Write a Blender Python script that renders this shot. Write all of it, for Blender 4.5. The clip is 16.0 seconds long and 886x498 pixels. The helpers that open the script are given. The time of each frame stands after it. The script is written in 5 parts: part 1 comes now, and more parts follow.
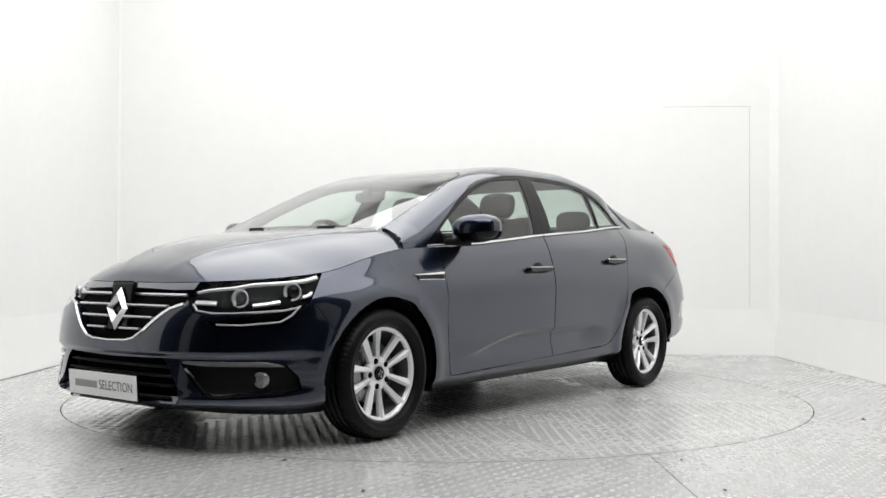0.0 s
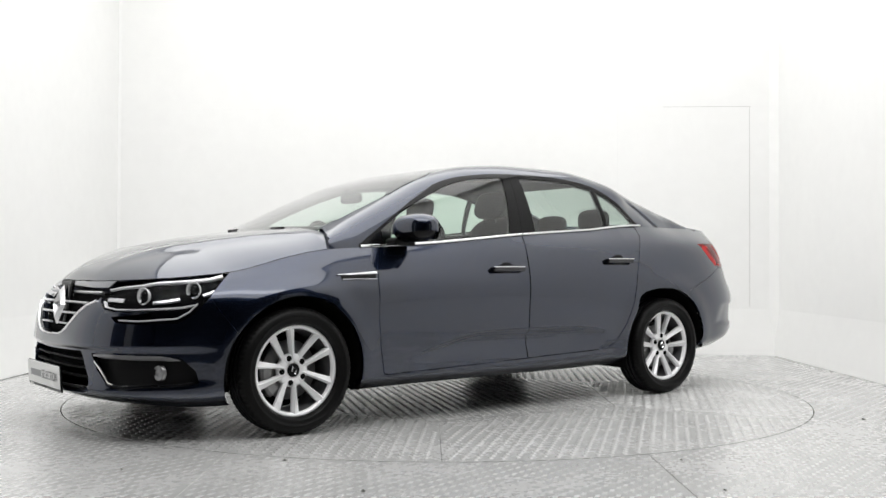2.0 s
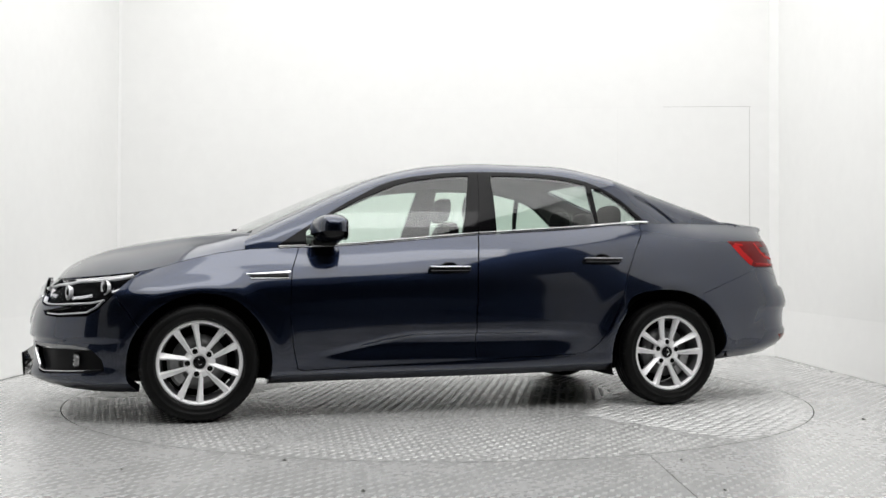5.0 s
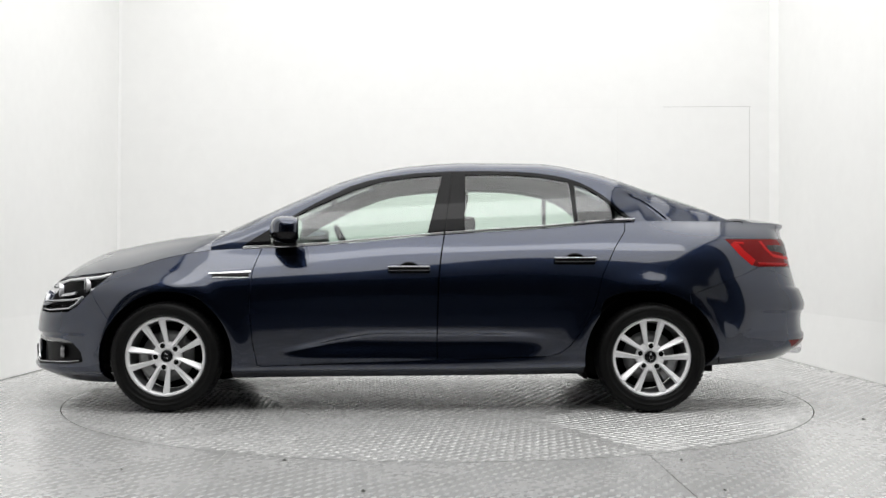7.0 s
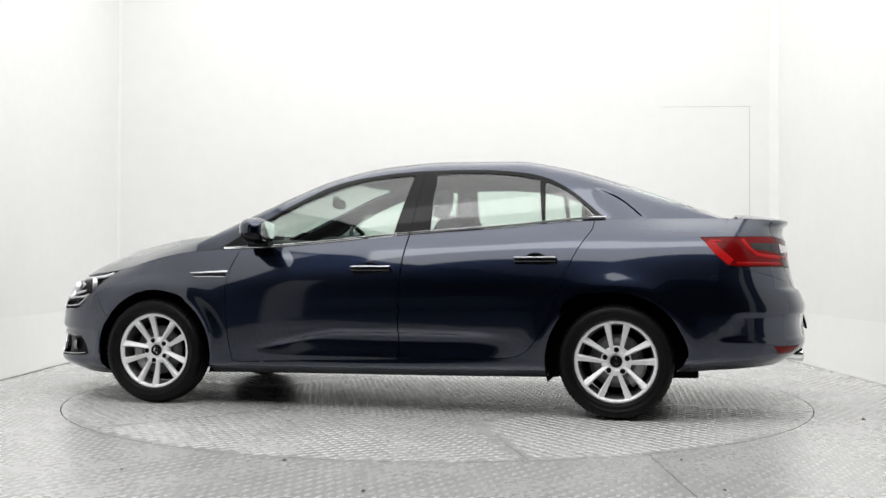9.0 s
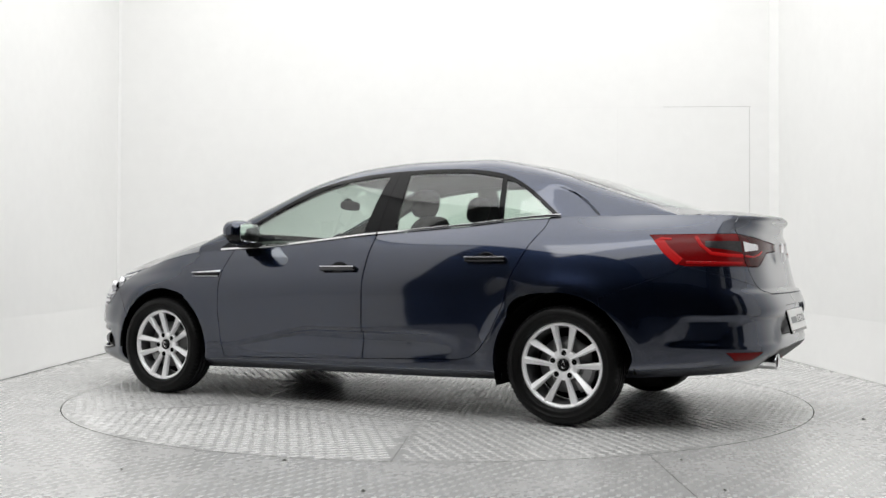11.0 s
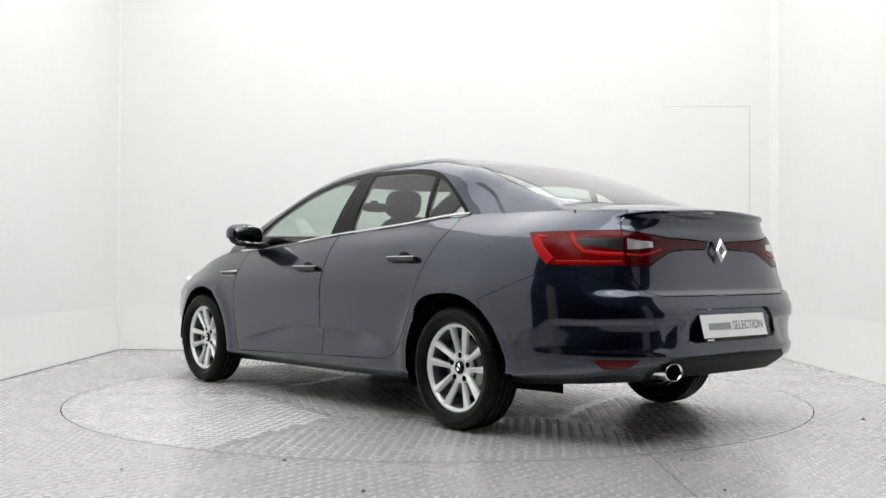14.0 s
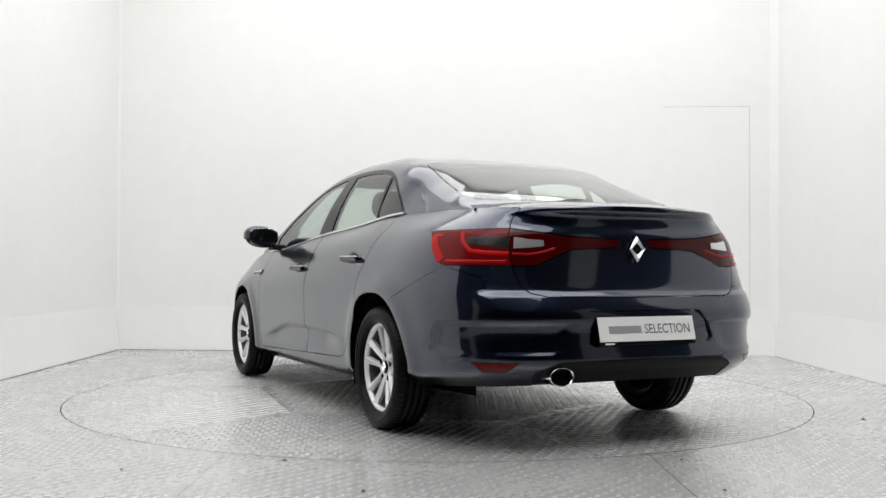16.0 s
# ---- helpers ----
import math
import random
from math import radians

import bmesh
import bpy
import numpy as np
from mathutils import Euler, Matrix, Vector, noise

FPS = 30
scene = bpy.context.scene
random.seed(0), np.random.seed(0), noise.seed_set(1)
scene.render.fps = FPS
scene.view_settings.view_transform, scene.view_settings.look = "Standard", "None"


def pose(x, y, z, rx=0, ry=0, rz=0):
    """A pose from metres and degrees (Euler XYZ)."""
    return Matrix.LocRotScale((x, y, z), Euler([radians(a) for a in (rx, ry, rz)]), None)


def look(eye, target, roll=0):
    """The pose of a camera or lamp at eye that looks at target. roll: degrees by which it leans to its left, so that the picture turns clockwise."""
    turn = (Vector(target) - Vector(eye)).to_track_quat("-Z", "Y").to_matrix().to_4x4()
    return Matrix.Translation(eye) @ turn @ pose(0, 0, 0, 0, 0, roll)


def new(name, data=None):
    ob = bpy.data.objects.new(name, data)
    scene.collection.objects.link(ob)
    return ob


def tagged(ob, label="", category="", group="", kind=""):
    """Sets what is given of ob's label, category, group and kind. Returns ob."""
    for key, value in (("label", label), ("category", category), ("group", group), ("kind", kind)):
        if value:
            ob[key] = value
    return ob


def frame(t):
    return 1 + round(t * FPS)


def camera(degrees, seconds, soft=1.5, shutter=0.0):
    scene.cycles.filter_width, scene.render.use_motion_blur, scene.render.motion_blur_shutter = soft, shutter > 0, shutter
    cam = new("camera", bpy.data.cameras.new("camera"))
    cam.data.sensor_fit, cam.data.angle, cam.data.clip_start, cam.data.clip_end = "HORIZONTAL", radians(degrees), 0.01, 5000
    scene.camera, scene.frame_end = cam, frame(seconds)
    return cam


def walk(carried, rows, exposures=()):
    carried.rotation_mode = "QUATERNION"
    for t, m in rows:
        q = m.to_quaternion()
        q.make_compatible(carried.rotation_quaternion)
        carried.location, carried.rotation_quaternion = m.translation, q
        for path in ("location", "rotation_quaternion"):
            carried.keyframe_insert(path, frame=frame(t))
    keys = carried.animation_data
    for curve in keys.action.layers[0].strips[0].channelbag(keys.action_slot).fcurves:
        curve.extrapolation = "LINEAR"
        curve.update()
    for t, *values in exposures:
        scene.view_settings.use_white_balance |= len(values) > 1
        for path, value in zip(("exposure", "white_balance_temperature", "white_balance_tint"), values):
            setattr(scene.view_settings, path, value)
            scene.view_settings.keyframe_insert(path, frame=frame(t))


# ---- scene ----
# ---- camera: stands still, 0.81 m above the studio floor ----
cam = camera(48.05, 16.0, soft=1.5)
EYE = (0.0, -6.432, 0.8136)
AIM = (EYE[0] + 0.00446, EYE[1] + 0.99983, EYE[2] + 0.01806)
walk(cam, [(0.0, look(EYE, AIM, 0.220)), (16.0, look(EYE, AIM, 0.220))], [(0.0, 0.05), (2.0, 0.06), (3.2, -0.06), (7.0, -0.06), (9.0, 0.0), (12.0, -0.10), (14.5, -0.07), (16.0, -0.12)])

# ---- world and lights ----
world = bpy.data.worlds.new("studio_dark")
scene.world = world
world.use_nodes = True
world.node_tree.nodes["Background"].inputs[0].default_value = (0.02, 0.02, 0.02, 1)
world.node_tree.nodes["Background"].inputs[1].default_value = 0.3
scene.view_settings.exposure = 0.0


def area_lamp(name, x, y, z, sx, sy, watts, target, colour=(1.0, 0.998, 0.992)):
    lamp = bpy.data.lights.new(name, "AREA")
    lamp.shape, lamp.size, lamp.size_y, lamp.energy, lamp.color = "RECTANGLE", sx, sy, watts, colour
    ob = new(name, lamp)
    ob.matrix_world = look((x, y, z), target)
    return tagged(ob, "unseen white overhead softbox above the set", "lamp", kind="structure")


area_lamp("softbox", 0.0, -1.5, 4.5, 6.1, 8.3, 352, (0.0, -1.49, 0.0))
# unseen fill lamp, added to brighten the lower part of the back wall
area_lamp("softbox", 0.0, -3.3, 4.2, 5.2, 1.0, 45, (0.0, 3.0, 0.7))

# ---- materials ----


def material(name, base, rough=0.5, metal=0.0, coat=0.0, grain=0.0, scale=40.0, bump=0.0, bscale=120.0, stretch=None, spec=0.5):
    m = bpy.data.materials.new(name)
    m.use_nodes = True
    nt = m.node_tree
    b = nt.nodes["Principled BSDF"]
    b.inputs["Base Color"].default_value = (*base, 1)
    b.inputs["Roughness"].default_value = rough
    b.inputs["Metallic"].default_value = metal
    b.inputs["Coat Weight"].default_value = coat
    b.inputs["Coat Roughness"].default_value = 0.03
    b.inputs["Specular IOR Level"].default_value = spec
    if grain or bump:
        co = nt.nodes.new("ShaderNodeTexCoord")
        vec = co.outputs["Object"]
        if stretch:
            mp = nt.nodes.new("ShaderNodeMapping")
            mp.inputs["Scale"].default_value = stretch
            nt.links.new(vec, mp.inputs["Vector"])
            vec = mp.outputs["Vector"]
    if grain:
        outs = []
        for sc in (scale, scale * 0.11):
            n = nt.nodes.new("ShaderNodeTexNoise")
            n.inputs["Scale"].default_value, n.inputs["Detail"].default_value = sc, 5.0
            nt.links.new(vec, n.inputs["Vector"])
            outs.append(n.outputs["Fac"])
        add = nt.nodes.new("ShaderNodeMath")
        add.operation = "ADD"
        nt.links.new(outs[0], add.inputs[0])
        nt.links.new(outs[1], add.inputs[1])
        ramp = nt.nodes.new("ShaderNodeMapRange")
        ramp.inputs[1].default_value, ramp.inputs[2].default_value = 0.7, 1.3
        ramp.inputs[3].default_value, ramp.inputs[4].default_value = 1 - grain, 1 + grain
        nt.links.new(add.outputs[0], ramp.inputs[0])
        mul = nt.nodes.new("ShaderNodeVectorMath")
        mul.operation = "MULTIPLY"
        mul.inputs[0].default_value = base
        nt.links.new(ramp.outputs[0], mul.inputs[1])
        nt.links.new(mul.outputs[0], b.inputs["Base Color"])
        r2 = nt.nodes.new("ShaderNodeMapRange")
        r2.inputs[1].default_value, r2.inputs[2].default_value = 0.7, 1.3
        r2.inputs[3].default_value, r2.inputs[4].default_value = rough * (1 - grain), min(1, rough * (1 + grain))
        nt.links.new(add.outputs[0], r2.inputs[0])
        nt.links.new(r2.outputs[0], b.inputs["Roughness"])
    if bump:
        n = nt.nodes.new("ShaderNodeTexNoise")
        n.inputs["Scale"].default_value, n.inputs["Detail"].default_value = bscale, 4.0
        nt.links.new(vec, n.inputs["Vector"])
        bp = nt.nodes.new("ShaderNodeBump")
        bp.inputs["Strength"].default_value, bp.inputs["Distance"].default_value = bump, 0.002
        nt.links.new(n.outputs["Fac"], bp.inputs["Height"])
        nt.links.new(bp.outputs[0], b.inputs["Normal"])
    return m


WALL = material("white_wall_paint", (0.835, 0.835, 0.826), 0.6, grain=0.015, scale=9, bump=0.15, bscale=60)
CEIL = material("white_ceiling_paint", (0.8, 0.8, 0.79), 0.8, grain=0.02, scale=6)
# near-black for the unseen camera end, so the car reflects a dark room
DARKWALL = material("dark_surround", (0.022, 0.0225, 0.024), 0.9, spec=0.1, grain=0.2, scale=12)
FLAT = material("pale_grey_board", (0.33, 0.33, 0.325), 0.8, grain=0.08, scale=3)
LINE = material("dark_joint", (0.06, 0.06, 0.055), 0.9)
PLATE = material("painted_tread_plate", (0.52, 0.52, 0.515), 0.27, metal=0.34, grain=0.06, scale=25, bump=0.1, bscale=200)
PAINT = material("blue_grey_metallic_paint", (0.0105, 0.0168, 0.038), 0.30, metal=1.0, coat=1.0)
PAINT.node_tree.nodes["Principled BSDF"].inputs["Coat IOR"].default_value = 1.69
PAINT.node_tree.nodes["Principled BSDF"].inputs["Coat Roughness"].default_value = 0.05
BLACK = material("black_plastic", (0.008, 0.008, 0.0085), 0.5, grain=0.1, scale=200, spec=0.12)
GLOSS = material("gloss_black_trim", (0.004, 0.004, 0.0045), 0.05, spec=0.17)
RUBBER = material("tyre_rubber", (0.0035, 0.0035, 0.0035), 0.45, grain=0.15, scale=120, bump=0.1, spec=0.14)
ALLOY = material("silver_alloy", (0.88, 0.88, 0.89), 0.38, metal=0.25, coat=0.4, grain=0.02, scale=300)
CHROME = material("chrome", (0.82, 0.82, 0.83), 0.08, metal=1.0)

DISC = material("cast_iron_disc", (0.2, 0.2, 0.2), 0.45, metal=0.8, grain=0.1, scale=80)
CALIPER = material("cast_grey_metal", (0.30, 0.30, 0.30), 0.5, metal=0.5, grain=0.15, scale=60)
LINER = material("black_felt", (0.005, 0.005, 0.005), 0.95, grain=0.2, scale=90, spec=0.05)
SEAT = material("dark_grey_seat_cloth", (0.016, 0.016, 0.017), 0.95, spec=0.1, grain=0.15, scale=160, bump=0.3, bscale=400)
HEADLINING = material("grey_headlining", (0.11, 0.11, 0.108), 0.95, grain=0.05, scale=60)
PLATE_WHITE = material("white_plate_board", (0.86, 0.86, 0.85), 0.4, grain=0.02, scale=30)
INK = material("grey_print", (0.09, 0.09, 0.1), 0.5)
RED = material("red_lamp_lens", (0.28, 0.003, 0.004), 0.15, spec=0.15)
REDLIT = material("bright_red_lamp_element", (0.40, 0.005, 0.005), 0.25, spec=0.14)
LAMPRED = material("deep_red_lamp_lens", (0.13, 0.0015, 0.002), 0.15, spec=0.15, coat=0.0)
DARKRED = material("dark_red_lamp_lens", (0.045, 0.001, 0.0014), 0.10, spec=0.2)
SMOKE = material("smoked_lamp_lens", (0.022, 0.020, 0.021), 0.2, spec=0.3, grain=0.3, scale=90)
HOUSING = material("black_lamp_housing", (0.003, 0.003, 0.0035), 0.5, spec=0.02)
INDICATOR = material("grey_indicator_lens", (0.22, 0.22, 0.225), 0.2, metal=0.4, coat=0.5, grain=0.2, scale=150)
CLEAR_BASE = material("clear_lamp_reflector", (0.82, 0.82, 0.83), 0.2, metal=0.35)
MIRROR = material("mirror_glass", (0.8, 0.83, 0.82), 0.02, metal=1.0)


def glass(name, tint, gloss=1.0, f0=0.075, edge=0.92):
    m = bpy.data.materials.new(name)
    m.use_nodes = True
    nt = m.node_tree
    nt.nodes.remove(nt.nodes["Principled BSDF"])
    tr, gl, mix, fr = (nt.nodes.new(k) for k in ("ShaderNodeBsdfTransparent", "ShaderNodeBsdfGlossy", "ShaderNodeMixShader", "ShaderNodeLayerWeight"))
    tr.inputs[0].default_value = (*tint, 1)
    gl.inputs[0].default_value = (gloss, gloss, gloss, 1)
    gl.inputs["Roughness"].default_value = 0.0
    fr.inputs["Blend"].default_value = 0.5
    pw, ma = nt.nodes.new("ShaderNodeMath"), nt.nodes.new("ShaderNodeMath")
    pw.operation, pw.inputs[1].default_value = "POWER", 5.0
    ma.operation, ma.inputs[1].default_value, ma.inputs[2].default_value = "MULTIPLY_ADD", edge, f0
    nt.links.new(fr.outputs["Facing"], pw.inputs[0])
    nt.links.new(pw.outputs[0], ma.inputs[0])
    nt.links.new(ma.outputs[0], mix.inputs[0])
    nt.links.new(tr.outputs[0], mix.inputs[1])
    nt.links.new(gl.outputs[0], mix.inputs[2])
    nt.links.new(mix.outputs[0], nt.nodes["Material Output"].inputs["Surface"])
    return m


DARKCHROME = material("dark_chrome", (0.075, 0.075, 0.078), 0.2, metal=1.0)
BADGE = material("satin_chrome_badge", (0.72, 0.72, 0.73), 0.33, metal=1.0)
LAMP_CHROME = material("lamp_reflector", (0.7, 0.7, 0.72), 0.2, metal=0.7)
GLASS = glass("green_tinted_window_glass", (0.74, 0.84, 0.775))
SCREEN_GLASS = glass("laminated_screen_glass", (0.80, 0.87, 0.83), f0=0.16)
LENS = glass("clear_lamp_cover", (0.96, 0.96, 0.97), f0=0.004, edge=0.06)

# inside of the alloy rim, darkened for the shade between the spokes
BARREL = material("shaded_wheel_barrel", (0.10, 0.10, 0.105), 0.5, metal=0.4, grain=0.1, scale=60)
PILLAR = material("dark_pillar_trim", (0.035, 0.035, 0.036), 0.8, grain=0.08, scale=90)
PALE_INK = material("pale_grey_print", (0.30, 0.30, 0.31), 0.5)
# pads coloured a little lighter than PLATE, in place of their glints
TREAD = material("pale_tread_pads", (0.56, 0.56, 0.555), 0.29, metal=0.34, grain=0.08, scale=14)
JOINT = material("grey_panel_joint", (0.5, 0.5, 0.48), 0.8)

# ---- building helpers ----


def mesh_of(bm, name, mat, smooth=True):
    me = bpy.data.meshes.new(name)
    bm.to_mesh(me)
    bm.free()
    if smooth:
        me.polygons.foreach_set("use_smooth", [True] * len(me.polygons))
    for m in (mat if isinstance(mat, (list, tuple)) else [mat]):
        me.materials.append(m)
    return me


def part(name, bm, mat, parent, label="", smooth=False):
    ob = new(name, mesh_of(bm, name, mat, smooth))
    ob.parent = parent
    return tagged(ob, label)


def box(bm, x0, x1, y0, y1, z0, z1, bevel=0.0, m=None):
    r = bmesh.ops.create_cube(bm, size=1.0)
    vs = r["verts"]
    for v in vs:
        v.co = ((x0 + x1) / 2 + v.co.x * (x1 - x0), (y0 + y1) / 2 + v.co.y * (y1 - y0), (z0 + z1) / 2 + v.co.z * (z1 - z0))
    if bevel:
        es = list({e for v in vs for e in v.link_edges})
        r = bmesh.ops.bevel(bm, geom=es, offset=bevel, segments=2, affect="EDGES", profile=0.5)
        vs = list({v for f in r["faces"] for v in f.verts} | {v for v in vs if v.is_valid})
    if m is not None:
        bmesh.ops.transform(bm, matrix=m, verts=[v for v in vs if v.is_valid])
    return bm


def revolve(bm, prof, n=48, axis="y", close=False):
    """Rings about the y axis from (offset along y, radius) pairs."""
    rings = []
    for a, r in prof:
        rings.append([bm.verts.new((r * math.cos(2 * math.pi * i / n), a, r * math.sin(2 * math.pi * i / n))) for i in range(n)])
    for r0, r1 in zip(rings, rings[1:]):
        for i in range(n):
            bm.faces.new((r0[i], r0[(i + 1) % n], r1[(i + 1) % n], r1[i]))
    if close:
        bm.faces.new(rings[0])
        bm.faces.new(rings[-1][::-1])
    return bm


def curve(*pts):
    """A smooth monotone curve through (x, value) knots, as a function."""
    pts = sorted(pts)
    xs, ys = np.array([p[0] for p in pts], float), np.array([p[1] for p in pts], float)
    h, d = np.diff(xs), np.diff(ys) / np.diff(xs)
    m = np.zeros(len(xs))
    m[0], m[-1] = d[0], d[-1]
    for i in range(1, len(xs) - 1):
        if d[i - 1] * d[i] > 0:
            w1, w2 = 2 * h[i] + h[i - 1], h[i] + 2 * h[i - 1]
            m[i] = (w1 + w2) / (w1 / d[i - 1] + w2 / d[i])

    def f(x):
        x = np.clip(x, xs[0], xs[-1])
        i = np.clip(np.searchsorted(xs, x) - 1, 0, len(h) - 1)
        t = (x - xs[i]) / h[i]
        return (ys[i] * (2 * t ** 3 - 3 * t ** 2 + 1) + h[i] * m[i] * (t ** 3 - 2 * t ** 2 + t)
                + ys[i + 1] * (-2 * t ** 3 + 3 * t ** 2) + h[i] * m[i + 1] * (t ** 3 - t ** 2))
    return f


# ---- the studio: floor, walls, ceiling ----
XL, XR, YB, YF, ZC = -3.09, 3.12, 3.02, -9.5, 4.6
R_TABLE = 2.271
YS = YB + 0.35  # the side walls run on past the skewed back wall
SKEW = Matrix.Translation((0, YB, 0)) @ Matrix.Rotation(radians(-3.95), 4, "Z") @ Matrix.Translation((0, -YB, 0))


def skewed(ob):
    """Turns a piece of the back wall with the wall, which stands four degrees askew."""
    ob.matrix_world = SKEW @ ob.matrix_world
    return ob



def slab(name, x0, x1, y0, y1, z0, z1, mat, label, category):
    bm = bmesh.new()
    box(bm, x0, x1, y0, y1, z0, z1)
    ob = new(name, mesh_of(bm, name, mat, False))
    return tagged(ob, label, category, kind="structure")


def studio_floor():
    bm = bmesh.new()
    n = 128
    ring = [bm.verts.new((math.cos(2 * math.pi * i / n) * (R_TABLE + 0.006), math.sin(2 * math.pi * i / n) * (R_TABLE + 0.006), 0)) for i in range(n)]
    low = [bm.verts.new((v.co.x, v.co.y, -0.06)) for v in ring]
    outer = []
    for v in ring:
        k = min(((XR + 0.15) if v.co.x > 0 else (XL - 0.15)) / v.co.x if abs(v.co.x) > 1e-6 else 1e9,
                ((YS + 0.15) if v.co.y > 0 else (YF - 0.15)) / v.co.y if abs(v.co.y) > 1e-6 else 1e9)
        outer.append(bm.verts.new((v.co.x * k, v.co.y * k, 0)))
    for i in range(n):
        j = (i + 1) % n
        bm.faces.new((ring[i], outer[i], outer[j], ring[j]))
        bm.faces.new((ring[j], low[j], low[i], ring[i]))
    cs = [bm.verts.new((x, y, 0)) for x, y in ((XR + 0.15, YS + 0.15), (XL - 0.15, YS + 0.15), (XL - 0.15, YF - 0.15), (XR + 0.15, YF - 0.15))]
    for c in cs:
        near = sorted(outer, key=lambda v: (v.co - c.co).length)
        a = [v for v in near if abs(v.co.x - c.co.x) < 1e-3][0]
        b = [v for v in near if abs(v.co.y - c.co.y) < 1e-3][0]
        bm.faces.new((a, c, b))
    bmesh.ops.recalc_face_normals(bm, faces=bm.faces)
    ob = new("floor", mesh_of(bm, "floor", PLATE, False))
    return tagged(ob, "light grey painted tread plate studio floor", "floor", kind="structure")


floor_ob = studio_floor()
slab("subfloor", XL - 0.15, XR + 0.15, YF - 0.15, YS + 0.15, -0.2, -0.07, LINE, "dark pit below the turntable", "floor")
skewed(slab("wall_north", XL - 0.1, XR + 0.1, YB + 0.045, YB + 0.15, -0.05, ZC, WALL, "plain white painted studio back wall", "wall"))
YD = -2.75
for nm, x0, x1 in (("wall_west", XL - 0.15, XL - 0.045), ("wall_east", XR + 0.045, XR + 0.15)):
    slab(nm, x0, x1, YD, YS, -0.05, ZC, WALL, "plain white painted studio side wall", "wall")
    # out of view, set dark for the reflections in the car's flanks
    slab(nm + "_dark", x0, x1, YF, YD, -0.05, ZC, DARKWALL, "unseen dark side wall towards the camera end", "wall")
# unseen boards, added to put a bright band into the door reflections
for x0, x1, y0, y1 in ((XL + 0.03, XL + 0.06, -4.1, -3.5), (XR - 0.06, XR - 0.03, -3.95, -3.35)):
    slab("reflected_board", x0, x1, y0, y1, 0.0, 2.3, FLAT, "unseen pale grey board added for its reflection in the car", "wall")
slab("wall_south", XL - 0.15, XR + 0.15, YF - 0.15, YF, -0.05, ZC, DARKWALL, "unseen dark wall behind the camera", "wall")
slab("ceiling", XL - 0.15, XR + 0.15, YF - 0.15, YS + 0.15, ZC, ZC + 0.1, CEIL, "white painted studio ceiling", "ceiling")


def prism(name, pts, z0, z1, mat, label, category):
    bm = bmesh.new()
    lo, hi = [bm.verts.new((x, y, z0)) for x, y in pts], [bm.verts.new((x, y, z1)) for x, y in pts]
    bm.faces.new(lo)
    bm.faces.new(hi)
    for i in range(len(pts)):
        j = (i + 1) % len(pts)
        bm.faces.new((lo[i], lo[j], hi[j], hi[i]))
    bmesh.ops.recalc_face_normals(bm, faces=bm.faces)
    return tagged(new(name, mesh_of(bm, name, mat, False)), label, category, kind="structure")


def skirting(name, foot, back, a, b, along_x):
    """A sloping white board along the foot of a wall."""
    bm = bmesh.new()
    ends = []
    for e in (a, b):
        sec = [(foot, 0.0), (foot, 0.012), (foot + (back - foot) * 0.25, 0.10), (foot + (back - foot) * 0.6, 0.24), (foot + (back - foot) * 0.85, 0.35), (back + (back - foot) * 0.02, 0.44), (back + (back - foot) * 0.02, 0.0)]
        ends.append([bm.verts.new((e, d, z) if along_x else (d, e, z)) for d, z in sec])
    for i in range(7):
        j = (i + 1) % 7
        bm.faces.new((ends[0][i], ends[0][j], ends[1][j], ends[1][i]))
    bm.faces.new(ends[0])
    bm.faces.new(ends[1])
    bmesh.ops.recalc_face_normals(bm, faces=bm.faces)
    return tagged(new(name, mesh_of(bm, name, WALL, False)), "sloping white board at the foot of the wall", "skirting", kind="structure")


skewed(skirting("baseboard", YB, YB + 0.045, XL - 0.04, XR + 0.04, True))
skirting("baseboard", XL, XL - 0.045, YD, YB + 0.22, False)
skirting("baseboard", XR, XR + 0.045, YD, YB - 0.2, False)
skewed(prism("trim", [(XL - 0.06, YB + 0.045), (XL - 0.06, YB + 0.03), (XL - 0.03, YB + 0.045)], 0.0, ZC, WALL, "white chamfer strip in the wall corner", "trim"))
skewed(prism("trim", [(XR + 0.06, YB + 0.045), (XR + 0.06, YB - 0.02), (XR - 0.02, YB + 0.045)], 0.0, ZC, WALL, "white chamfer strip in the wall corner", "trim"))
for x0, x1, z0, z1 in ((2.917, 2.920, 0.45, 2.33), (2.12, 2.93, 2.331, 2.334)):
    skewed(slab("trim", x0, x1, YB + 0.042, YB + 0.0455, z0, z1, JOINT, "thin grey joint between wall panels", "joint"))
for x0, x1, z0, z1 in ((-0.795, -0.7925, 0.45, 2.33), (1.69, 1.6925, 0.45, 2.33), (-2.9, 2.12, 2.332, 2.3335), (2.93, 3.1, 2.332, 2.3335)):
    skewed(slab("trim", x0, x1, YB + 0.0435, YB + 0.0455, z0, z1, CEIL, "faint joint between wall panels", "joint"))
# out-of-view floor sheet, added to darken what tyres and paint reflect
slab("dark_floor_sheet", XL, XR, YF, -3.85, 0.0, 0.012, DARKWALL, "unseen dark sheet added on the floor by the camera", "floor")

# ---- turntable and tread plate ----


